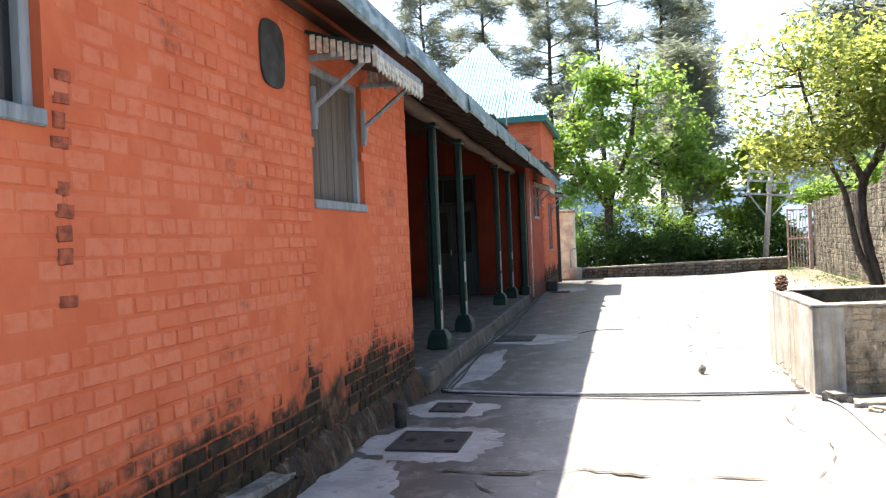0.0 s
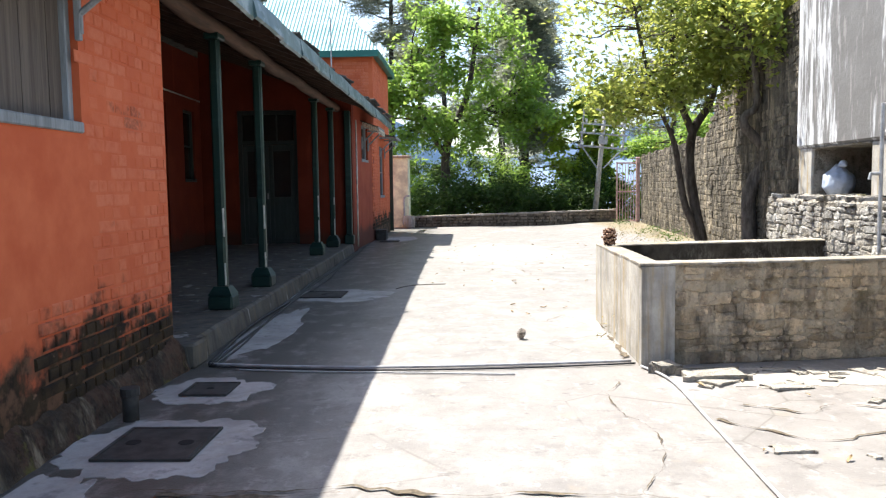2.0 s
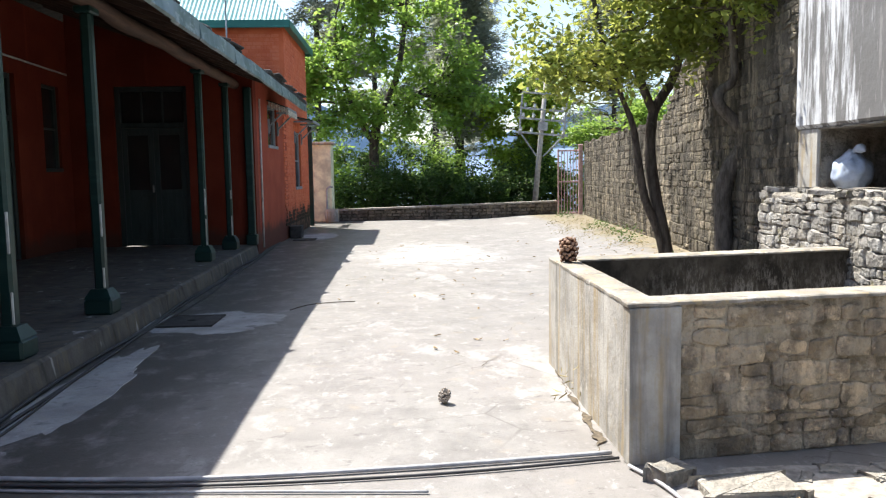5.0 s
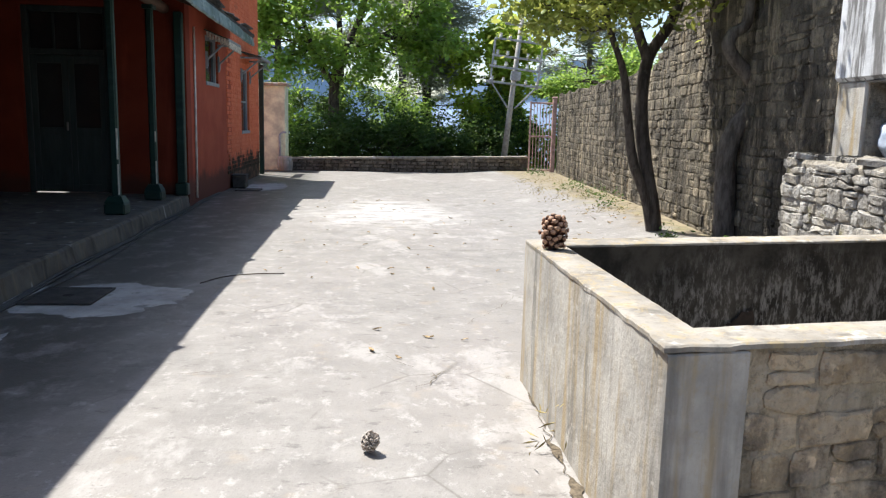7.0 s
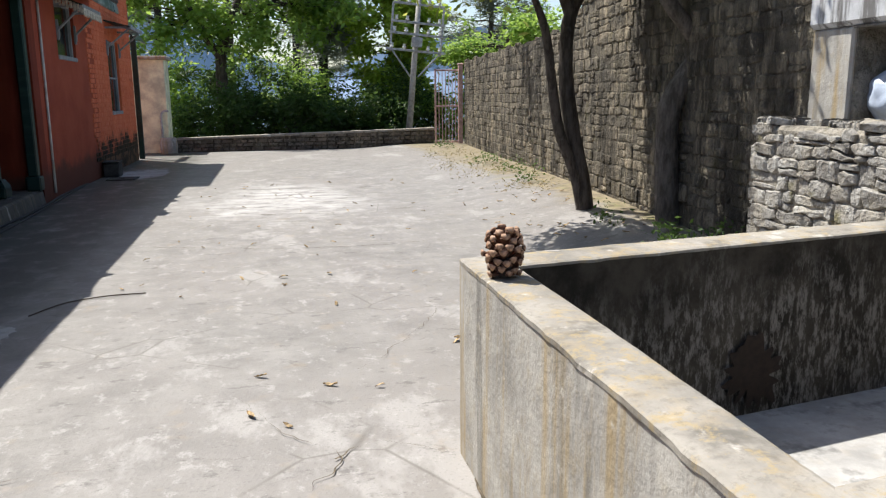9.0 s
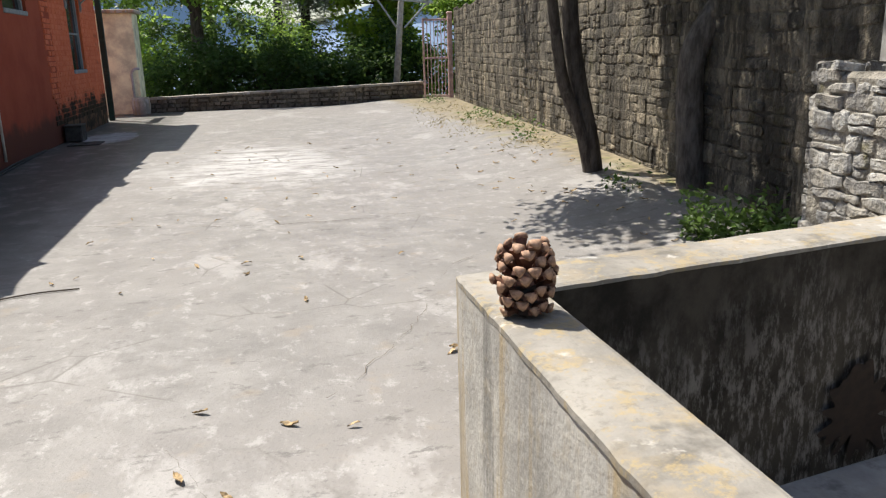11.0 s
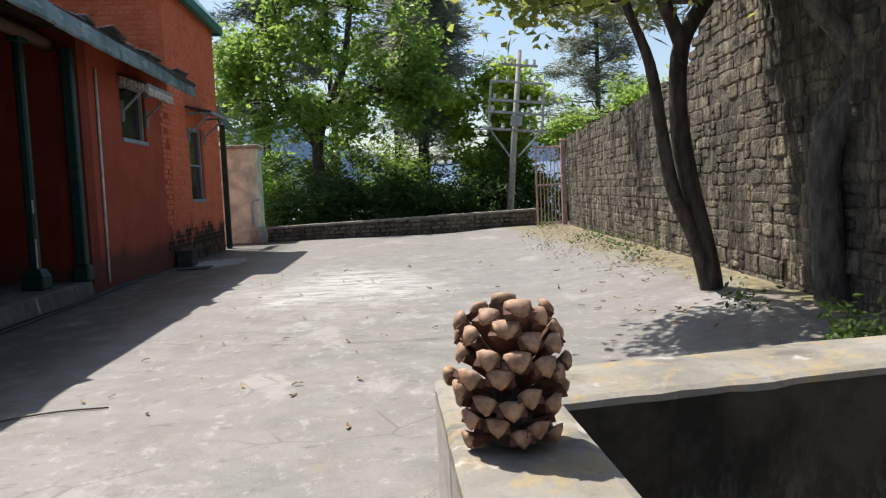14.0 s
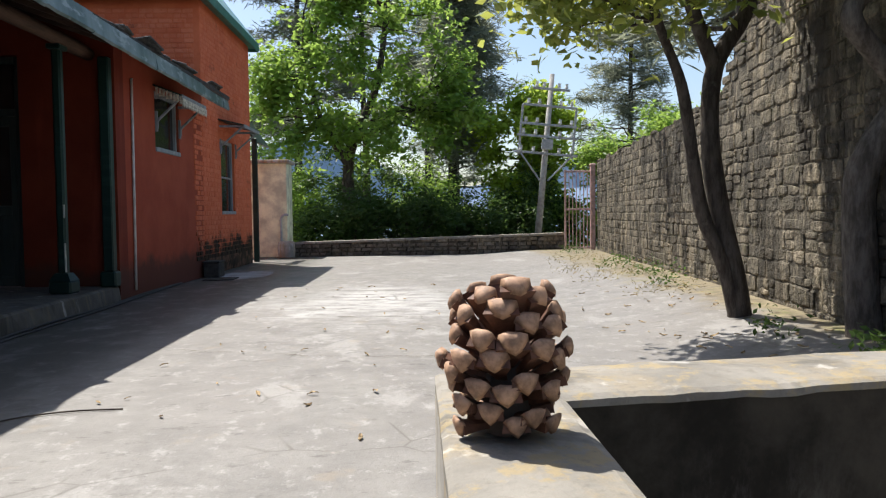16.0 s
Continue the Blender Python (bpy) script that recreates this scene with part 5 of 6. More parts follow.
# the forked tree by the boundary wall
crown_tree("forked_tree", "forked dark-trunked tree with yellowing leaves by the stone wall", (6.42, 14.45, 0.15),
           [([(6.44, 14.45, 0.1), (6.32, 14.45, 0.55), (6.10, 14.4, 1.05), (5.98, 14.3, 1.5), (5.85, 14.2, 2.1), (5.62, 14.1, 2.6), (5.3, 13.9, 3.4), (5.1, 13.8, 4.2)], 0.075, 0.025),
            ([(6.46, 14.47, 0.1), (6.40, 14.47, 0.55), (6.28, 14.5, 1.1), (6.2, 14.5, 1.7), (6.24, 14.5, 2.3), (6.5, 14.5, 2.75), (6.62, 14.5, 3.2), (6.6, 14.4, 4.2)], 0.10, 0.05),
            ([(6.24, 14.5, 2.3), (6.0, 14.4, 2.8), (5.8, 14.2, 3.4), (5.7, 13.8, 4.4)], 0.07, 0.03)],
           [((5.7, 14.1, 4.0), (1.5, 1.6, 1.1)), ((6.6, 14.0, 4.2), (1.5, 1.7, 1.0)), ((5.0, 13.9, 4.3), (1.2, 1.3, 0.8)), ((5.2, 14.0, 3.0), (0.8, 0.8, 0.55)), ((5.8, 14.2, 2.75), (0.6, 0.6, 0.45)), ((6.6, 14.0, 3.0), (0.7, 0.7, 0.5)), ((7.2, 13.2, 4.4), (1.4, 1.4, 0.8))],
           400, 26, 0.23, 0.115, M_LEAF_NEAR, 3, narrow=0.5)
# the gnarled one
crown_tree("gnarled_tree", "gnarled crooked tree leaning on the stone wall", (6.79, 13.15, 0.15),
           [([(6.79, 13.15, 0.1), (6.75, 13.15, 0.6), (6.73, 13.15, 1.2), (6.79, 13.12, 1.45), (6.97, 13.1, 1.75), (7.07, 13.05, 2.1), (7.05, 13.0, 2.5), (7.01, 12.95, 3.0), (6.92, 12.8, 3.7)], 0.118, 0.095),
            ([(7.01, 13.08, 1.9), (6.79, 13.05, 2.1), (6.59, 13.0, 2.3), (6.61, 13.0, 2.45), (6.75, 12.95, 2.6), (6.71, 12.9, 3.1), (6.57, 12.8, 3.6)], 0.085, 0.04),
            ([(7.07, 13.0, 2.3), (7.19, 12.8, 2.8), (7.27, 12.6, 3.3)], 0.06, 0.03)],
           [((6.7, 12.6, 4.1), (1.3, 1.4, 0.9)), ((7.07, 12.3, 3.6), (0.9, 0.9, 0.6)), ((6.27, 12.8, 3.9), (0.9, 0.9, 0.7))],
           230, 30, 0.19, 0.115, M_LEAF_NEAR, 5, M_PALEBARK, narrow=0.5)
# the big leafy tree beyond the parapet
gz = ground_z(1.6, 33)
crown_tree("leafy_tree", "tall fresh-green leafy tree with dark branching trunk", (1.5, 33, gz),
           [([(1.5, 33, gz - 0.1), (1.45, 33, 1.5), (1.5, 33, 3.0), (1.9, 33, 4.0), (2.4, 33, 5.2), (2.7, 33, 7.0), (2.9, 33, 8.6)], 0.24, 0.06),
            ([(1.5, 33, 2.6), (0.9, 32.8, 3.6), (0.5, 32.7, 4.6), (0.1, 32.6, 6.2)], 0.13, 0.04),
            ([(1.9, 33, 3.9), (2.9, 33.2, 4.4), (4.0, 33.3, 5.0)], 0.10, 0.03)],
           [((0.4, 32.6, 6.2), (1.9, 1.4, 1.8)), ((3.0, 33, 7.4), (2.1, 1.4, 1.7)), ((2.4, 32.6, 5.2), (2.8, 1.4, 1.5)), ((0.0, 32.4, 3.6), (1.5, 1.4, 1.3)), ((4.2, 33.0, 5.6), (1.5, 1.4, 1.3)), ((2.6, 32.2, 3.3), (1.8, 1.2, 0.9)), ((0.8, 32.3, 7.9), (1.3, 1.2, 1.0)), ((4.8, 32.6, 3.9), (1.2, 1.0, 0.8)), ((-0.9, 32.4, 5.0), (0.9, 0.9, 1.2))],
           420, 34, 0.25, 0.21, M_LEAF, 7, narrow=0.55)
gz = ground_z(7.6, 35)
crown_tree("lime_tree", "small bright lime-green tree behind the pole", (7.6, 35, gz),
           [([(7.6, 35, gz - 0.1), (7.6, 35, 1.5), (7.7, 35, 3.2), (7.6, 35, 4.8)], 0.14, 0.04)],
           [((7.4, 34.6, 4.4), (1.7, 1.3, 1.2)), ((8.3, 34.6, 3.2), (1.4, 1.2, 1.1)), ((6.9, 34.6, 2.9), (1.2, 1.1, 1.1)), ((7.7, 34.5, 1.6), (1.5, 1.0, 1.0))],
           250, 56, 0.24, 0.21, M_LEAF_LIME, 9, narrow=0.55)
gz = ground_z(10.6, 31)
crown_tree("shrub_tree", "leafy green tree behind the boundary wall", (10.4, 31, gz),
           [([(10.4, 31, gz - 0.1), (10.4, 31, 1.5), (10.5, 31, 3.2)], 0.1, 0.04)],
           [((10.3, 30.8, 3.4), (1.3, 1.0, 0.8)), ((11.4, 30.0, 3.7), (1.2, 1.0, 0.9)), ((9.6, 31.2, 2.9), (1.0, 0.9, 0.7))],
           120, 50, 0.25, 0.17, M_LEAF, 11)
# undergrowth on the slope
for k, (x, y, r, h) in enumerate(((-0.4, 32.5, 1.3, 1.6), (1.6, 31.2, 1.3, 1.1), (3.4, 31.4, 1.4, 1.2), (5.0, 33.0, 1.4, 0.8), (6.6, 32.6, 1.1, 0.9), (9.2, 33.5, 1.5, 1.3), (2.6, 35, 2.0, 2.3), (5.2, 36, 2.0, 1.7), (-2.6, 36, 2.5, 3.2), (0.6, 34.5, 1.8, 2.6), (3.8, 33.5, 1.3, 1.9), (7.4, 33.4, 1.2, 1.5), (11.5, 34, 1.8, 2.2))):
    gz = ground_z(x, y)
    rg = random.Random(k)
    sh = thing("slope_shrub", "dense dark green shrub on the slope", "shrub", "slope shrubs", at=(x, y, gz))
    bm = bmesh.new()
    cs = []
    for j in range(60):
        a, q = rg.uniform(0, 6.28), rg.random() ** 0.5 * r
        p = Vector((x + math.cos(a) * q, y + math.sin(a) * q * 0.7, gz + 0.2 + rg.random() * (h * 1.65 - gz) * (1 - 0.4 * q / r)))
        cs.append(p)
        if j % 2 == 0:
            limb(bm, (0, 0, -0.1), p - Vector((x, y, gz)), 0.03, 0.008, j + k * 40)
    part("stem", bm, M_BARK, sh)
    leaves("foliage", cs, 85, 0.24, 0.16, M_LEAF_DARK if k % 5 else M_LEAF, sh, 50 + k)


def pine(at, h, seed, spread_=2.6, first=0.35):
    rg = random.Random(seed)
    t = thing("pine_tree", "tall grey-green pine with drooping needle tufts", "tree", "pines on the slope", at=at)
    bm = bmesh.new()
    lean = Vector((rg.uniform(-0.5, 0.5), 0, 0))
    pts = [Vector((0, 0, -0.2)).lerp(Vector((0, 0, h)) + lean, k / 8) + Vector((noise.noise((k * 0.6, seed, 0)) * 0.25, 0, 0)) for k in range(9)]
    tube(bm, pts, [0.24 * (1 - 0.8 * k / 8) for k in range(9)], 9)
    cs = []
    for k in range(46):
        f = first + (1 - first) * k / 46
        a = rg.uniform(0, 6.28)
        ln = spread_ * (1.15 - 0.8 * f) * rg.uniform(0.5, 1.15)
        o = Vector((0, 0, h * f)) + lean * f
        e = o + Vector((math.cos(a) * ln, math.sin(a) * ln, rg.uniform(-0.1, 0.8)))
        q = limb(bm, o, e, 0.05, 0.012, seed * 60 + k)
        for p in q[4:]:
            for _ in range(3):
                cs.append(p + Vector(at) + Vector((rg.gauss(0, 0.3), rg.gauss(0, 0.3), rg.gauss(0.05, 0.22))))
    part("trunk", bm, M_BARK, t, smooth=True)
    leaves("needles", cs, 30, 0.17, 0.42, M_NEEDLE, t, seed, narrow=0.07, droop=0.1)


for k, (x, y, h) in enumerate(((-2.0, 44, 22), (1.2, 47, 25), (4.0, 42, 20), (5.6, 50, 23), (-6, 46, 23), (-9, 44, 21), (14, 46, 17), (4.9, 36.5, 10.5))):
    pine((x, y, ground_z(x, y)), h, 20 + k, 4.0 if k < 7 else 1.9, 0.38)
pine((9.5, 21.5, 0), 9.5, 44, 3.6, 0.45)

# far hill ridges, distance haze put into their pale blue colour
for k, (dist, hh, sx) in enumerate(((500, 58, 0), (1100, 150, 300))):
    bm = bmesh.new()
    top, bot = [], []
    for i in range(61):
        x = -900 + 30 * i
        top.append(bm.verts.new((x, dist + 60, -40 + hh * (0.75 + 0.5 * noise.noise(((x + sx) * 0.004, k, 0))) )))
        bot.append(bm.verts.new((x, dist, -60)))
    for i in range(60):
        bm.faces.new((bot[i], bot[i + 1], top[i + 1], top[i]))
    tagged(new("backdrop", finish(bm, "backdrop", M_HILL)), "distant hill ridge tinted pale blue for haze", "hills", kind="structure")


# ---------------- pine cones ----------------
def pine_cone(at, h, r, seed, label, rot=(0, 0, 0), mat=M_CONE, tipmat=M_CONETIP):
    """Scales in a golden spiral round a core, opened, with pale tips."""
    rg = random.Random(seed)
    c = thing("pine_cone", label, "pine cone", at=at)
    c.rotation_euler = [radians(a) for a in rot]
    core = bmesh.new()
    tube(core, [(0, 0, 0.01 * h / 0.19), (0, 0, h * 0.25), (0, 0, h * 0.6), (0, 0, h * 0.74)], [r * 0.30, r * 0.36, r * 0.28, r * 0.10], 10)
    part("core", core, M_TWIG, c)
    n = 58
    for k in range(n):
        f = (k + 0.5) / n
        a = k * 2.39996
        z = h * (0.06 + 0.70 * f)
        env = math.sin(math.pi * (0.17 + 0.50 * f)) ** 0.8
        L = r * (0.30 + 0.72 * env) * rg.uniform(0.88, 1.05)
        tilt = 6 + 48 * f * f + 12 * f + rg.uniform(-9, 9)
        w = r * (0.38 + 0.12 * env) * rg.uniform(0.9, 1.1)
        th = r * 0.085
        m = pose(0, 0, z, 0, 0, math.degrees(a)) @ pose(r * 0.22 * f * f, 0, 0, 0, -tilt, 0)
        # a woody wedge that widens outward and ends in a thick beak
        bm = bmesh.new()
        prof = [(0.15, 0.22, 0.5), (0.55, 0.5, 0.7), (0.89, 1.0, 1.1)]
        rings = []
        for q, ww, tt in prof:
            rings.append([bm.verts.new(m @ Vector((L * q, y, zz))) for y, zz in ((-w * ww / 2, -th * tt * 0.6), (w * ww / 2, -th * tt * 0.6), (w * ww * 0.42, th * tt), (0, th * tt * 1.5), (-w * ww * 0.42, th * tt))])
        for p, q in zip(rings, rings[1:]):
            for j in range(5):
                bm.faces.new((p[j], p[(j + 1) % 5], q[(j + 1) % 5], q[j]))
        bm.faces.new(rings[0][::-1])
        bm.faces.new(rings[-1])
        sc = part("scale", bm, mat, c)
        bm = bmesh.new()
        # the tip: a blunt face with a straight upper edge and a point below, curled upward
        face = ((-0.45, 1.2), (-0.18, 1.7), (0.2, 1.6), (0.45, 1.2), (0.30, -0.5), (0.05, -1.8), (-0.26, -0.6))
        b0 = [bm.verts.new(m @ Vector((L * 0.86, w * y, th * zz * 0.9))) for y, zz in face]
        b1 = [bm.verts.new(m @ Vector((L * (0.97 + 0.012 * zz), w * y * 0.88, th * (zz * 0.95 + 0.5)))) for y, zz in face]
        b2 = [bm.verts.new(m @ Vector((L * (1.015 + 0.008 * zz), w * y * 0.5, th * (zz * 0.5 + 0.6)))) for y, zz in face]
        for p, q in ((b0, b1), (b1, b2)):
            for j in range(7):
                bm.faces.new((p[j], p[(j + 1) % 7], q[(j + 1) % 7], q[j]))
        bm.faces.new(b0[::-1])
        bm.faces.new(b2)
        part("scale_tip", bm, tipmat, sc, smooth=True)
    return c


pine_cone((3.795, 8.75, TH - 0.002), 0.156, 0.077, 1, "open brown pine cone with pale tips on the tank rim")
pine_cone((2.85, 8.15, 0.01), 0.085, 0.042, 2, "dry grey-brown pine cone lying on the concrete", (35, 0, 30), M_GREYCONE, M_GREYCONE)

# ---------------- things on the ground ----------------
def cover(x0, x1, y0, y1, label, holes=2):
    c = thing("manhole_cover", label, "manhole cover", "manhole covers", at=((x0 + x1) / 2, (y0 + y1) / 2, 0.006))
    a, b = (x1 - x0) / 2, (y1 - y0) / 2
    part("plate", boxed(-a + 0.025, a - 0.025, -b + 0.025, b - 0.025, 0, 0.012, bevel=0.004), M_IRON, c)
    for q in ((-a, a, -b, -b + 0.02), (-a, a, b - 0.02, b), (-a, -a + 0.02, -b + 0.021, b - 0.021), (a - 0.02, a, -b + 0.021, b - 0.021)):
        part("rim", boxed(*q, 0, 0.016, bevel=0.003), M_IRON, c)
    # lift holes are near-black discs on the plate, their dark depth painted
    for k in range(holes):
        x = (-0.5 + k) * a * 1.1 if holes > 1 else 0
        part("lift_hole", tube(bmesh.new(), [(x, 0, 0.012), (x, 0, 0.014)], min(a, b) * 0.16, 14), M_DARK, c)


def blot(name, x, y, rx, ry, seed, mat, label, cat, lift=0.004, wob=0.35, thick=0.006):
    """An irregular thin patch."""
    bm = bmesh.new()
    n = 150
    vs = []
    for k in range(n):
        a = 2 * math.pi * k / n
        w = 1 + wob * (noise.noise((math.cos(a) * 1.6, math.sin(a) * 1.6, seed)) + 0.4 * noise.noise((math.cos(a) * 6, math.sin(a) * 6, seed)) + 0.12 * noise.noise((math.cos(a) * 15, math.sin(a) * 15, seed)))
        vs.append(bm.verts.new((x + math.cos(a) * rx * w, y + math.sin(a) * ry * w, lift)))
    f = bm.faces.new(vs)
    ex = bmesh.ops.extrude_face_region(bm, geom=[f])
    for g in ex["geom"]:
        if isinstance(g, bmesh.types.BMVert):
            g.co.z += thick
            g.co.x = x + (g.co.x - x) * 0.985
            g.co.y = y + (g.co.y - y) * 0.985
    return tagged(new(name, finish(bm, name, mat)), label, cat, kind="structure")


blot("cement_patch", 0.66, 5.12, 0.55, 0.52, 1.0, M_PATCH, "pale cement patch round a manhole", "patch", -0.004, thick=0.008)
blot("cement_patch", 0.52, 6.32, 0.40, 0.34, 2.0, M_PATCH, "pale cement patch round a small manhole", "patch", -0.004, thick=0.008)
blot("cement_patch", 0.62, 11.2, 0.75, 0.55, 3.0, M_PATCH, "pale cement patch round a sunken drain", "patch", -0.004, thick=0.008)
blot("cement_patch", 0.35, 8.6, 0.22, 1.5, 4.0, M_PATCH, "pale cement strip along the verandah", "patch", -0.004, thick=0.007)
blot("cement_patch", 0.36, 3.6, 0.34, 1.0, 5.0, M_PATCH, "pale cement strip along the wall foot", "patch", -0.004, thick=0.007)
blot("cement_patch", 0.5, 22.2, 0.55, 0.9, 6.0, M_PATCH, "pale cement patch by the tower", "patch", -0.004, thick=0.007)
blot("earth_patch", 4.85, 6.62, 0.95, 0.26, 8.0, M_EARTH, "pale loose earth along the tank foot", "earth", -0.004, 0.6, 0.007)
cover(0.34, 0.89, 4.86, 5.42, "dark square cast-iron manhole cover with two lifting holes")
cover(0.34, 0.68, 6.15, 6.5, "small dark square cast-iron manhole cover", 1)
cover(0.16, 0.71, 10.9, 11.5, "dark sunken square drain cover", 1)
cover(0.05, 0.55, 21.0, 21.5, "dark square drain cover by the tower", 1)


def ground_line(name, pts, r, mat, label, cat, n=6):
    p = [(a, b, r + 0.004) for a, b in pts]
    return tagged(new(name, finish(tube(bmesh.new(), smooth_line(p, n), r, 7), name, mat, True)), label, cat)


ground_line("hose", [(0.22, 7.12), (0.8, 7.02), (1.65, 6.96), (2.7, 7.02), (3.68, 7.13)], 0.012, M_PIPEGREY, "grey plastic water pipe lying across the yard", "pipe")
ground_line("hose", [(0.26, 7.04), (0.9, 6.93), (1.8, 6.88), (2.8, 6.93), (3.7, 7.06)], 0.008, M_HOSE, "thin black hose lying across the yard", "hose")
ground_line("hose", [(0.5, 6.93), (1.2, 6.84), (2.0, 6.78), (2.72, 6.72)], 0.007, M_PIPEGREY, "thin grey pipe lying on concrete", "pipe")
ground_line("hose", [(0.24, 7.1)] + [(edge_x(y) + 0.075 + 0.03 * math.sin(y * 1.9), y) for y in np.arange(7.9, 21.4, 0.9)], 0.014, M_HOSE, "black hose along the verandah edge", "hose")
ground_line("hose", [(0.27, 7.08)] + [(edge_x(y) + 0.135 + 0.03 * math.sin(y * 0.8 + 1), y) for y in np.arange(7.9, 21.4, 0.9)], 0.012, M_HOSE, "dark grey pipe along the verandah edge", "pipe")
ground_line("hose", [(0.30, 7.06)] + [(edge_x(y) + 0.18 + 0.05 * math.sin(y * 1.1), y) for y in np.arange(7.8, 17, 0.9)], 0.009, M_HOSE, "thin black hose along the verandah edge", "hose")
ground_line("hose", [(3.72, 6.95), (3.84, 6.5), (3.82, 5.5), (3.78, 4.0), (3.8, 2.0)], 0.010, M_PIPEGREY, "grey pipe running along a concrete joint", "pipe")
ground_line("twig", [(1.35, 11.75), (1.5, 12.05), (1.75, 12.2), (2.03, 12.23)], 0.005, M_TWIG, "thin dark curved twig", "twig")


def crack(pts, w, seed, mat=None):
    """A ragged strip of earth showing in a crack."""
    bm = bmesh.new()
    prev = None
    line = smooth_line([(a, b, 0) for a, b in pts], 26)
    for k, p in enumerate(line):
        d = (line[min(k + 1, len(line) - 1)] - line[max(k - 1, 0)]).normalized()
        s = Vector((-d.y, d.x, 0))
        ww = w * (0.06 + max(0, noise.noise((p.x * 4, p.y * 4, seed)) + 0.1) * 1.3)
        o = s * (0.06 * noise.noise((p.x * 3, p.y * 3, seed + 5)) + 0.03 * noise.noise((p.x * 13, p.y * 13, seed + 5)))
        cur = [bm.verts.new(p + o + s * q * ww + Vector((0, 0, 0.009))) for q in (-0.5, 0.5)]
        if prev:
            bm.faces.new((prev[0], prev[1], cur[1], cur[0]))
        prev = cur
    tagged(new("crack", finish(bm, "crack", mat or M_SOILCRACK)), "ragged crack filled with earth", "crack", kind="structure")


crack([(0.88, 4.42), (1.72, 4.49), (2.3, 4.40), (2.92, 4.42), (3.6, 4.30)], 0.06, 1)
crack([(1.3, 9.2), (2.1, 9.25), (3.0, 9.3)], 0.006, 3)
crack([(3.4, 10.2), (3.9, 10.9), (4.3, 11.9), (5.1, 12.6)], 0.006, 4)
crack([(2.4, 16.2), (3.6, 16.0), (5.2, 16.3)], 0.03, 5)
crack([(3.9, 5.6), (4.3, 5.2), (4.9, 5.3), (5.4, 4.9)], 0.05, 6)
crack([(1.6, 14.2), (3.4, 13.7), (5.0, 13.9)], 0.014, 7)
crack([(3.45, 6.5), (3.3, 5.9), (3.45, 5.2), (3.2, 4.4)], 0.02, 8)
crack([(3.72, 9.0), (3.70, 8.3), (3.68, 7.6), (3.66, 7.1)], 0.07, 9)

crack([(0.75, 4.44), (1.0, 4.47), (1.12, 4.42), (1.46, 4.39), (1.75, 4.47)], 0.05, 21)
crack([(1.08, 4.22), (1.2, 4.08), (1.3, 4.0)], 0.05, 22)
crack([(0.78, 3.69), (0.9, 3.8), (1.02, 3.93)], 0.05, 23)
crack([(2.78, 9.95), (3.02, 9.48), (3.21, 9.15), (3.12, 8.9)], 0.010, 24)
crack([(3.21, 9.15), (3.4, 9.26), (3.66, 9.1)], 0.014, 25)
crack([(4.15, 5.9), (4.5, 5.7), (4.75, 5.85), (5.3, 5.75)], 0.05, 26)
crack([(2.0, 18.6), (3.2, 18.3), (4.8, 18.9)], 0.03, 27)

# dry leaves
rg = random.Random(12)
lm = []
for k in range(5):
    q = random.Random(k + 60)
    v = []
    for i in range(7):
        t = i / 6
        wd = 0.34 * math.sin(math.pi * min(1, t * 0.94 + 0.06)) + 0.01
        zz = 0.10 * math.sin(t * 3 + k)
        v += [(t - 0.5, -wd / 2, 0.03 + zz + 0.10 * q.random()), (t - 0.5, 0, 0.0 + zz), (t - 0.5, wd / 2, 0.03 + zz + 0.14 * q.random())]
    f = [(i * 3 + j, i * 3 + j + 1, i * 3 + j + 4, i * 3 + j + 3) for i in range(6) for j in range(2)]
    lm.append(mesh_of("dry_leaf", v, f, M_DRYLEAF))
spots = [(3.42, 12.53), (4.07, 10.58), (4.12, 12.43), (3.98, 14.18), (3.03, 9.53), (3.05, 12.5), (2.9, 10.2), (3.25, 10.0)]
spots += [(rg.uniform(1.8, 6.2), rg.uniform(9.6, 20)) for _ in range(62)] + [(rg.uniform(5.4, 6.8), rg.uniform(11.2, 18)) for _ in range(60)] + [(rg.uniform(3.9, 6.0), rg.uniform(4.2, 6.8)) for _ in range(10)]
for x, y in spots:
    if 3.6 < x < 6.4 and 6.9 < y < 9.6:
        continue
    ob = new("dry_leaf", rg.choice(lm))
    s = rg.uniform(0.04, 0.085)
    ob.matrix_world = pose(x, y, ground_z(x, y) + 0.012, rg.uniform(-12, 12), rg.uniform(-12, 12), rg.uniform(0, 360)) @ Matrix.Diagonal((s, s, s, 1))
    tagged(ob, "curled dry brown leaf on the ground", "leaf", "fallen leaves")


def tuft(name, label, cat, spots, per, radius, size, mat, seed, h=0.12, narrow=0.5):
    r = random.Random(seed)
    cs = []
    for x, y, rad in spots:
        for k in range(int(14 * rad / 0.3)):
            a, q = r.uniform(0, 6.28), rad * r.random() ** 0.5
            px, py = x + math.cos(a) * q, y + math.sin(a) * q
            cs.append((px, py, ground_z(px, py) + 0.03 + h * r.random()))
    ob = leaves(name, cs, per, radius, size, mat, None, seed, narrow=narrow, droop=-0.3)
    return tagged(ob, label, cat, kind="stuff")


tuft("nettle_clump", "low dark green weed clump at the wall foot", "weeds", [(6.2, 11.6, 0.22), (6.38, 11.45, 0.2), (6.12, 11.85, 0.1)], 46, 0.07, 0.06, M_LEAF_DARK, 71, 0.2)
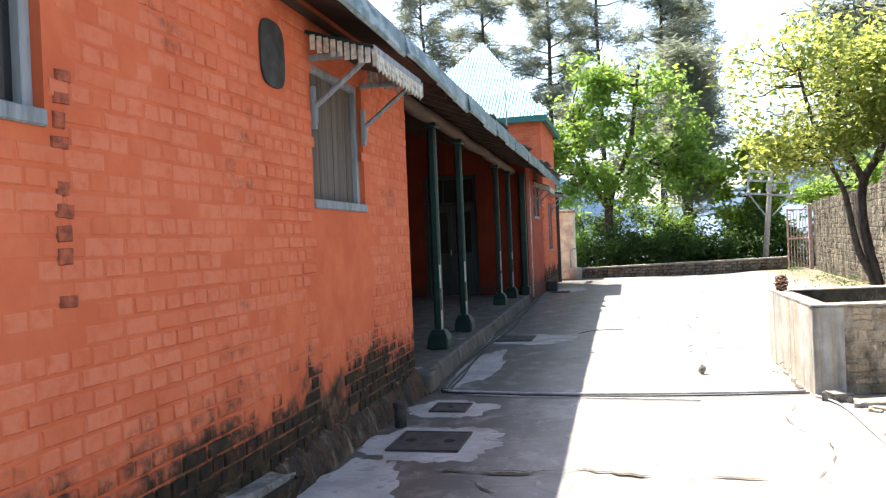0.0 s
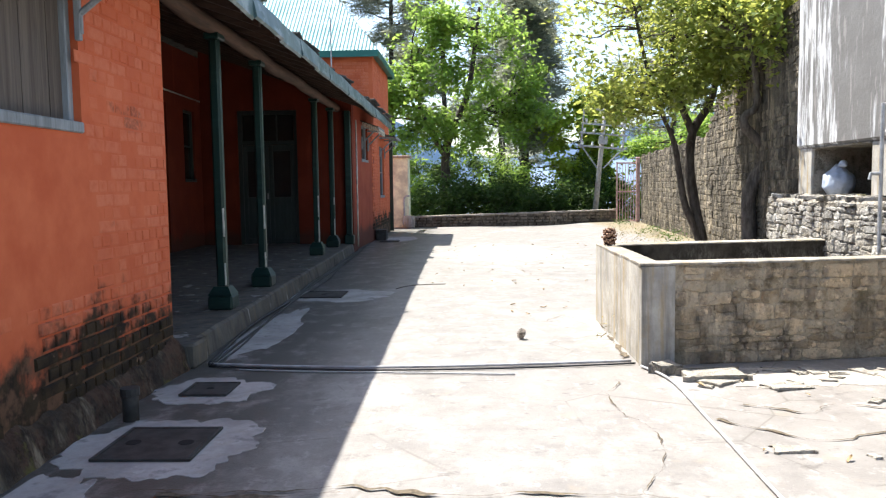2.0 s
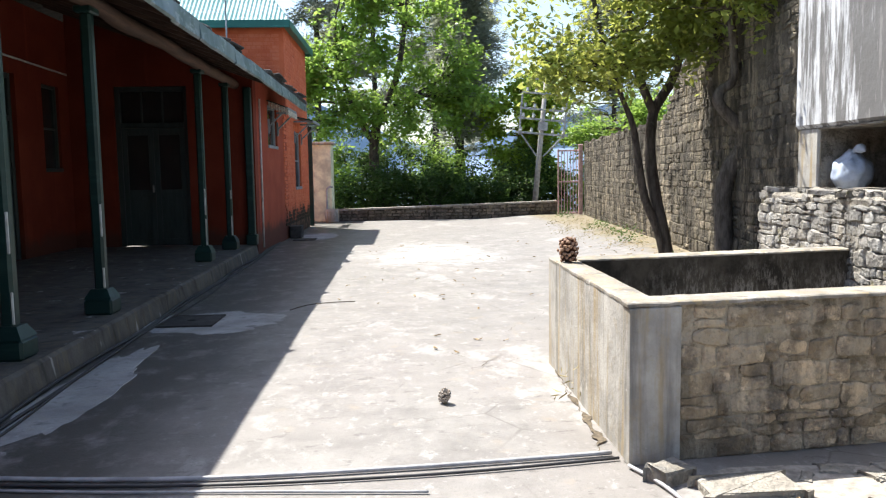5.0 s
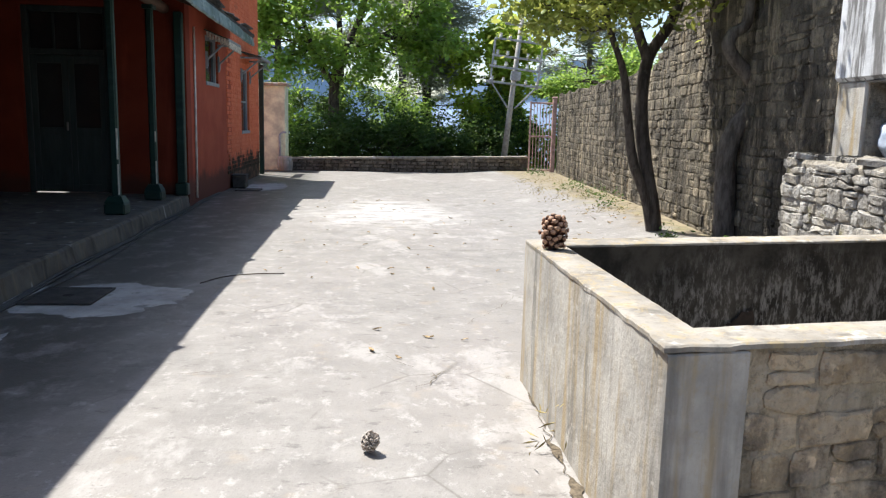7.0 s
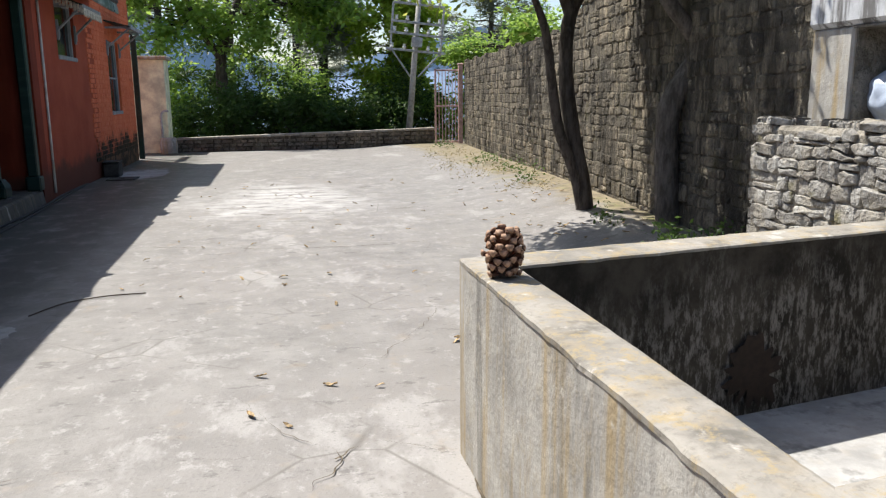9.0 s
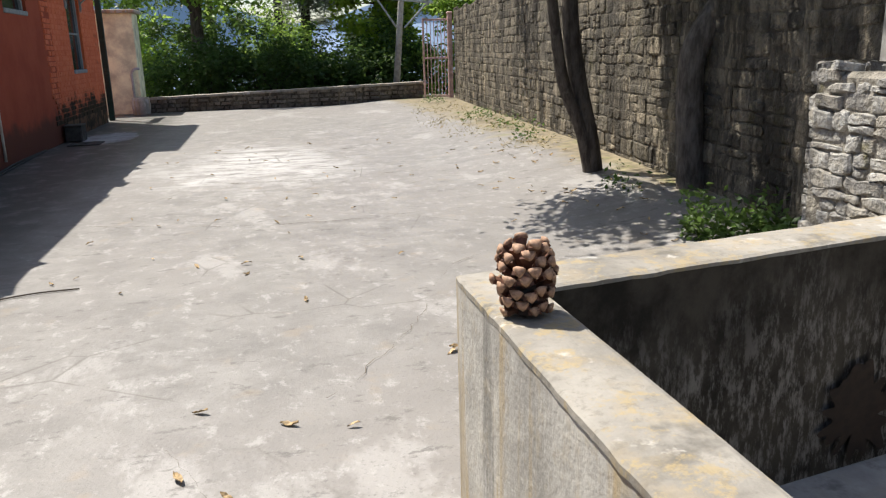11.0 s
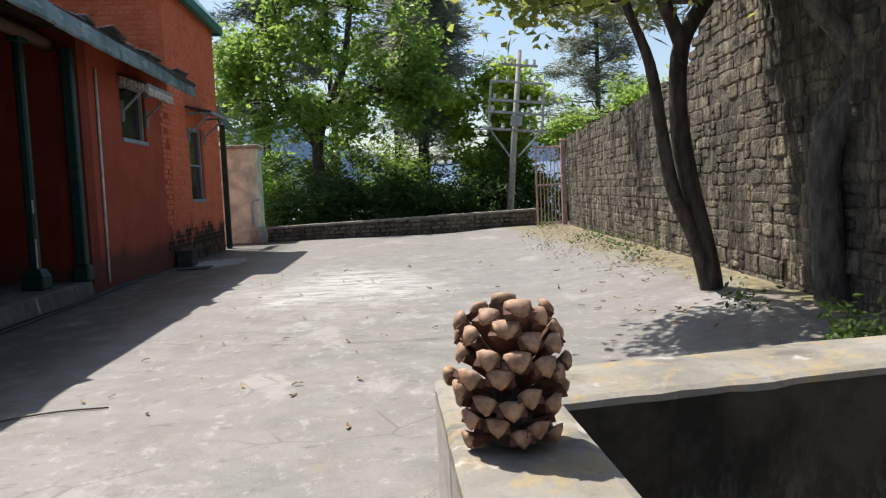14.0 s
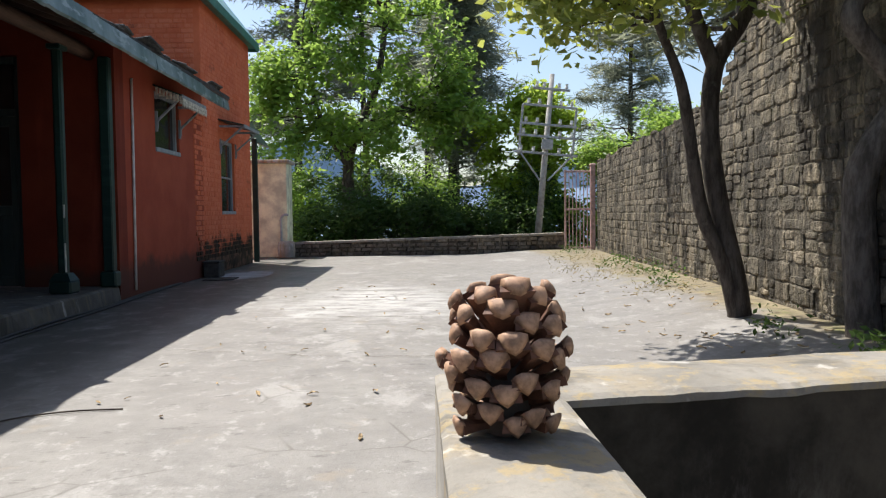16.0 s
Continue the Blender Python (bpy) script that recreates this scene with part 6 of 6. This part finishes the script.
tuft("weeds", "small weeds at the foot of the boundary wall", "weeds", [(7.35, 26.2, 0.3), (7.0, 20.6, 0.3), (6.95, 19.0, 0.25), (6.3, 13.5, 0.15), (6.75, 17.2, 0.25)], 12, 0.08, 0.055, M_LEAF_DARK, 72, 0.12)
tuft("dry_grass", "straw-coloured dry grass along the wall", "grass", [(6.7, 18.5, 0.8), (6.6, 20.4, 0.8), (6.4, 16.5, 0.5), (6.9, 23, 0.7), (3.66, 8.2, 0.12)], 8, 0.10, 0.07, M_DRYGRASS, 73, 0.02, 0.12)

# broken slabs and rubble beside the tank
slabs = [unit_block(940 + k, M_PALESTONE, 0.3) for k in range(5)]
for k in range(34):
    x, y = rg.uniform(3.95, 6.0), 6.85 - abs(rg.gauss(0, 0.28)) if k < 22 else rg.uniform(4.2, 6.6)
    s = rg.uniform(0.05, 0.2) if k > 3 else rg.uniform(0.18, 0.26)
    ob = new("broken_slab", rg.choice(slabs))
    ob.matrix_world = pose(x, y, 0.006, -90 + rg.uniform(-4, 4), rg.uniform(-4, 4), rg.uniform(0, 360)) @ Matrix.Diagonal((s * 1.3, 0.016, s * 0.7, 1))
    tagged(ob, "broken piece of pale stone slab on the ground", "rubble", "rubble by the tank")
for p, s in (((3.86, 6.78, 0.03), 0.16), ((0.10, 3.3, 0.12), 0.0),):
    if s:
        ob = new("broken_slab", blocks[2])
        ob.matrix_world = pose(*p, -88, 0, 30) @ Matrix.Diagonal((s * 1.4, 0.09, s, 1))
        tagged(ob, "grey stone lump by the tank corner", "stone")
ob = new("broken_slab", slabs[1])
ob.matrix_world = pose(4.17, 6.62, 0.02, -90, 0, 4) @ Matrix.Diagonal((0.46, 0.05, 0.22, 1))
tagged(ob, "long flat pale stone slab lying at the tank foot", "stone slab")
# boundary fillet and stones at the foot of the near wall
foot = thing("wall_foot_stones", "mossy rough stone footing along the wall", "footing", kind="structure")
fb = [unit_block(700 + k, M_FOOT, 0.3) for k in range(5)]
y = 0.4
while y < 6.95:
    ln = rg.uniform(0.18, 0.42)
    hgt = rg.uniform(0.05, 0.10)
    ob = new("stone", rg.choice(fb))
    ob.parent = foot
    ob.matrix_world = pose(0.012, y + ln / 2, hgt / 2 - 0.01, 0, rg.uniform(-3, 3), 90) @ Matrix.Diagonal((ln - 0.004, 0.09, hgt, 1))
    y += ln
ob = new("stone", fb[2])
ob.parent = foot
ob.matrix_world = pose(0.10, 3.3, 0.09, -8, 3, 90) @ Matrix.Diagonal((0.8, 0.2, 0.2, 1))
ob = new("stone", blocks[3])
ob.parent = foot
ob.matrix_world = pose(0.09, 3.32, 0.2, -96, 3, 90) @ Matrix.Diagonal((0.74, 0.05, 0.17, 1))
bm = bmesh.new()
prev = None
for yy in spread(0.3, NEAR_END + 0.13, 110):
    lump = noise.noise((yy * 2.1, 0, 4)) + 0.6 * noise.noise((yy * 7, 3, 4))
    hgt, wid = 0.21 + 0.10 * lump, 0.085 + 0.035 * lump
    prof = [(-0.02, 0.0), (wid + 0.02, 0.0), (wid, hgt * 0.22), (wid * 0.8, hgt * 0.55 + 0.02 * lump), (wid * 0.42, hgt * 0.86), (0.004, hgt), (-0.02, hgt)]
    cur = [bm.verts.new((px + 0.012 * noise.noise((yy * 9, k * 2.0, 1)) * (0 < k < 5), yy, pz)) for k, (px, pz) in enumerate(prof)]
    if prev:
        for k in range(7):
            bm.faces.new((prev[k], prev[(k + 1) % 7], cur[(k + 1) % 7], cur[k]))
    else:
        bm.faces.new(cur[::-1])
    prev = cur
bm.faces.new(prev)
part("plinth", bm, M_FOOT, foot, "lumpy moss-blackened plaster skirt")
stub = thing("pipe_stub", "short dark drain pipe standing at the wall foot", "pipe", at=(0.24, 5.62, 0))
part("body", tube(bmesh.new(), [(0, 0, 0), (0, 0, 0.2)], 0.05, 12), M_IRON, stub, smooth=True)
part("collar", tube(bmesh.new(), [(0, 0, 0.16), (0, 0, 0.21)], 0.06, 12), M_IRON, stub)

# conduits, vent patch, far-wall pipe and box
tagged(new("white_conduit", finish(tube(bmesh.new(), [(FACE + 0.02, 18.5, 0.1), (FACE + 0.02, 18.53, 1.5), (FACE + 0.02, 18.55, 2.95)], 0.018, 8), "white_conduit", M_BARE, True)), "thin off-white conduit up the red wall", "conduit")
tagged(new("lamp_conduit", finish(tube(bmesh.new(), [(BACK + 0.03, 12.2, 3.45), (BACK + 0.03, 17.9, 3.35)], 0.018, 8), "lamp_conduit", M_BARE, True)), "pale conduit along the verandah wall", "conduit")
bm = bmesh.new()
ovl = [bm.verts.new((0.004, 3.95 + 0.17 * math.copysign(abs(math.cos(a)) ** 0.6, math.cos(a)), 2.75 + 0.21 * math.copysign(abs(math.sin(a)) ** 0.6, math.sin(a)))) for a in (2 * math.pi * k / 28 for k in range(28))]
fc = bm.faces.new(ovl)
ex = bmesh.ops.extrude_face_region(bm, geom=[fc])
for g in ex["geom"]:
    if isinstance(g, bmesh.types.BMVert):
        g.co.x += 0.012
tagged(new("vent_patch", finish(bm, "vent_patch", M_IRON)), "dark grey oval cement patch in the brick wall", "patch")
bucket = thing("drain_box", "small dark box at the foot of the tower", "box", at=(0.02, 21.9, 0))
part("body", boxed(-0.14, 0.14, -0.2, 0.2, 0, 0.26, bevel=0.02), M_IRON, bucket)
part("lid", boxed(-0.15, 0.15, -0.21, 0.21, 0.261, 0.29, bevel=0.01), M_IRON, bucket)
aer = thing("aerial_rod", "thin grey rod standing on the roof", "rod", at=(-0.5, 17.6, roof_z(-0.5)))
part("rod", tube(bmesh.new(), [(0, 0, 0), (0, 0, 1.6)], 0.014, 6), M_GALV, aer)
part("foot", boxed(-0.06, 0.06, -0.06, 0.06, 0.0, 0.12, bevel=0.01), M_GALV, aer)


# ---------------- bricks ----------------
def brick_mesh(mat, seed):
    rg = random.Random(seed)
    j = lambda: rg.uniform(-0.03, 0.03)
    v = [(0, y, z) for y, z in ((-0.5, -0.5), (0.5, -0.5), (0.5, 0.5), (-0.5, 0.5))]
    v += [(1, y * 0.90 + j(), z * 0.80 + j()) for _, y, z in v[:4]]
    return mesh_of("brick", v, [(4, 5, 6, 7), (0, 1, 5, 4), (1, 2, 6, 5), (2, 3, 7, 6), (3, 0, 4, 7)], mat)


BRICKS = [brick_mesh(M_BRICK, k) for k in range(6)]


def lay_bricks(parent, x, y0, y1, z0, z1, keep, limit, near, seed, flip=None, proud=0.009):
    rg = random.Random(seed)
    jv, jf = [], []
    pitch, made, row, z = 0.0885, 0, 0, z0
    while z + pitch < z1:
        L = 0.245 if row % 2 == 0 else 0.123
        y = y0 - rg.uniform(0, 0.12)
        while y < y1:
            ln = L * rg.uniform(0.94, 1.06)
            a, b = max(y, y0), min(y + ln, y1)
            my, mz = (a + b) / 2, z + pitch / 2
            y += ln
            if b - a < 0.05:
                continue
            d = keep(my, mz, rg)
            if d <= 0:
                continue
            sc = Matrix.Diagonal((proud * d * rg.uniform(0.6, 1.3), (b - a) - 0.014, pitch - 0.014, 1))
            m = pose(x, my, mz + rg.uniform(-0.003, 0.003), rg.uniform(-1.2, 1.2)) if flip is None else flip @ pose(0, my, mz)
            m = m @ sc
            me = rg.choice(BRICKS)
            if made < limit and near(my, mz):
                ob = new("brick", me)
                ob.parent = parent
                ob.matrix_world = m
                made += 1
            else:
                n = len(jv)
                jv += [m @ v.co for v in me.vertices]
                jf += [tuple(n + i for i in p.vertices) for p in me.polygons]
        z += pitch
        row += 1
    if jv:
        ob = new("brickwork", mesh_of("brickwork", jv, jf, M_BRICK))
        ob.parent = parent
        tagged(ob, "further painted bricks of the same wall", kind="stuff")


def near_keep(y, z, rg):
    for w in (WIN, WIN0):
        if w[0] - 0.06 < y < w[1] + 0.06 and w[2] - 0.04 < z < w[3] + 0.04:
            return 0
    if 4.45 < y < 5.72 and 0.85 < z < 1.82:
        return 0
    if abs(y - 3.95) < 0.22 and abs(z - 2.75) < 0.25:
        return 0
    n = noise.noise((0, y * 0.9, z * 0.9)) + 0.35 * noise.noise((3, y * 4, z * 4))
    if z < 0.75:
        return 1.5 if n > -0.35 else 0
    if n < -0.16:
        return 0.3 if rg.random() < 0.75 else 0
    return 0.55 + 0.9 * max(0, min(0.7, n + 0.15))


lay_bricks(near_wall, 0.0, 0.2, NEAR_END - 0.01, 0.10, 3.12, near_keep, 300, lambda y, z: 2.3 < y < 4.5 and 1.0 < z < 2.3, 5)
lay_bricks(tower_wall, FACE, TOWER_Y0 + 0.02, TOWER_Y1 - 0.02, 0.3, 4.85, lambda y, z, rg: 0 if WIN3[0] - 0.06 < y < WIN3[1] + 0.06 and WIN3[2] - 0.05 < z < WIN3[3] + 0.05 else 0.9, 0, lambda y, z: False, 6)
lay_bricks(tower_wall, 0, FACE * 0 + 0.02, 3.9, 3.1, 4.85, lambda y, z, rg: 1.0, 0, lambda y, z: False, 7, flip=pose(FACE - 0.0, TOWER_Y0, 0, 0, 0, -90) @ pose(0, -4.0, 0))
lay_bricks(far_wall, FACE, 21.45, 21.98, 0.3, 3.0, lambda y, z, rg: 1.8 if rg.random() < 0.85 else 0, 0, lambda y, z: False, 8)

# an upright row of blackened brick ends where an old wall was toothed in
rg = random.Random(77)
soot = [brick_mesh(M_SOOT, 40 + k) for k in range(4)]
for y, za, zb, step in ((2.04, 1.35, 2.4, 0.0885),):
    z = za
    while z < zb:
        ob = new("brick", rg.choice(soot))
        ob.parent = near_wall
        ob.matrix_world = pose(0.0, y + rg.uniform(-0.025, 0.025), z, rg.uniform(-4, 4)) @ Matrix.Diagonal((0.010, rg.uniform(0.06, 0.11), rg.uniform(0.045, 0.075), 1))
        z += step * rg.choice((1, 1, 1, 2))
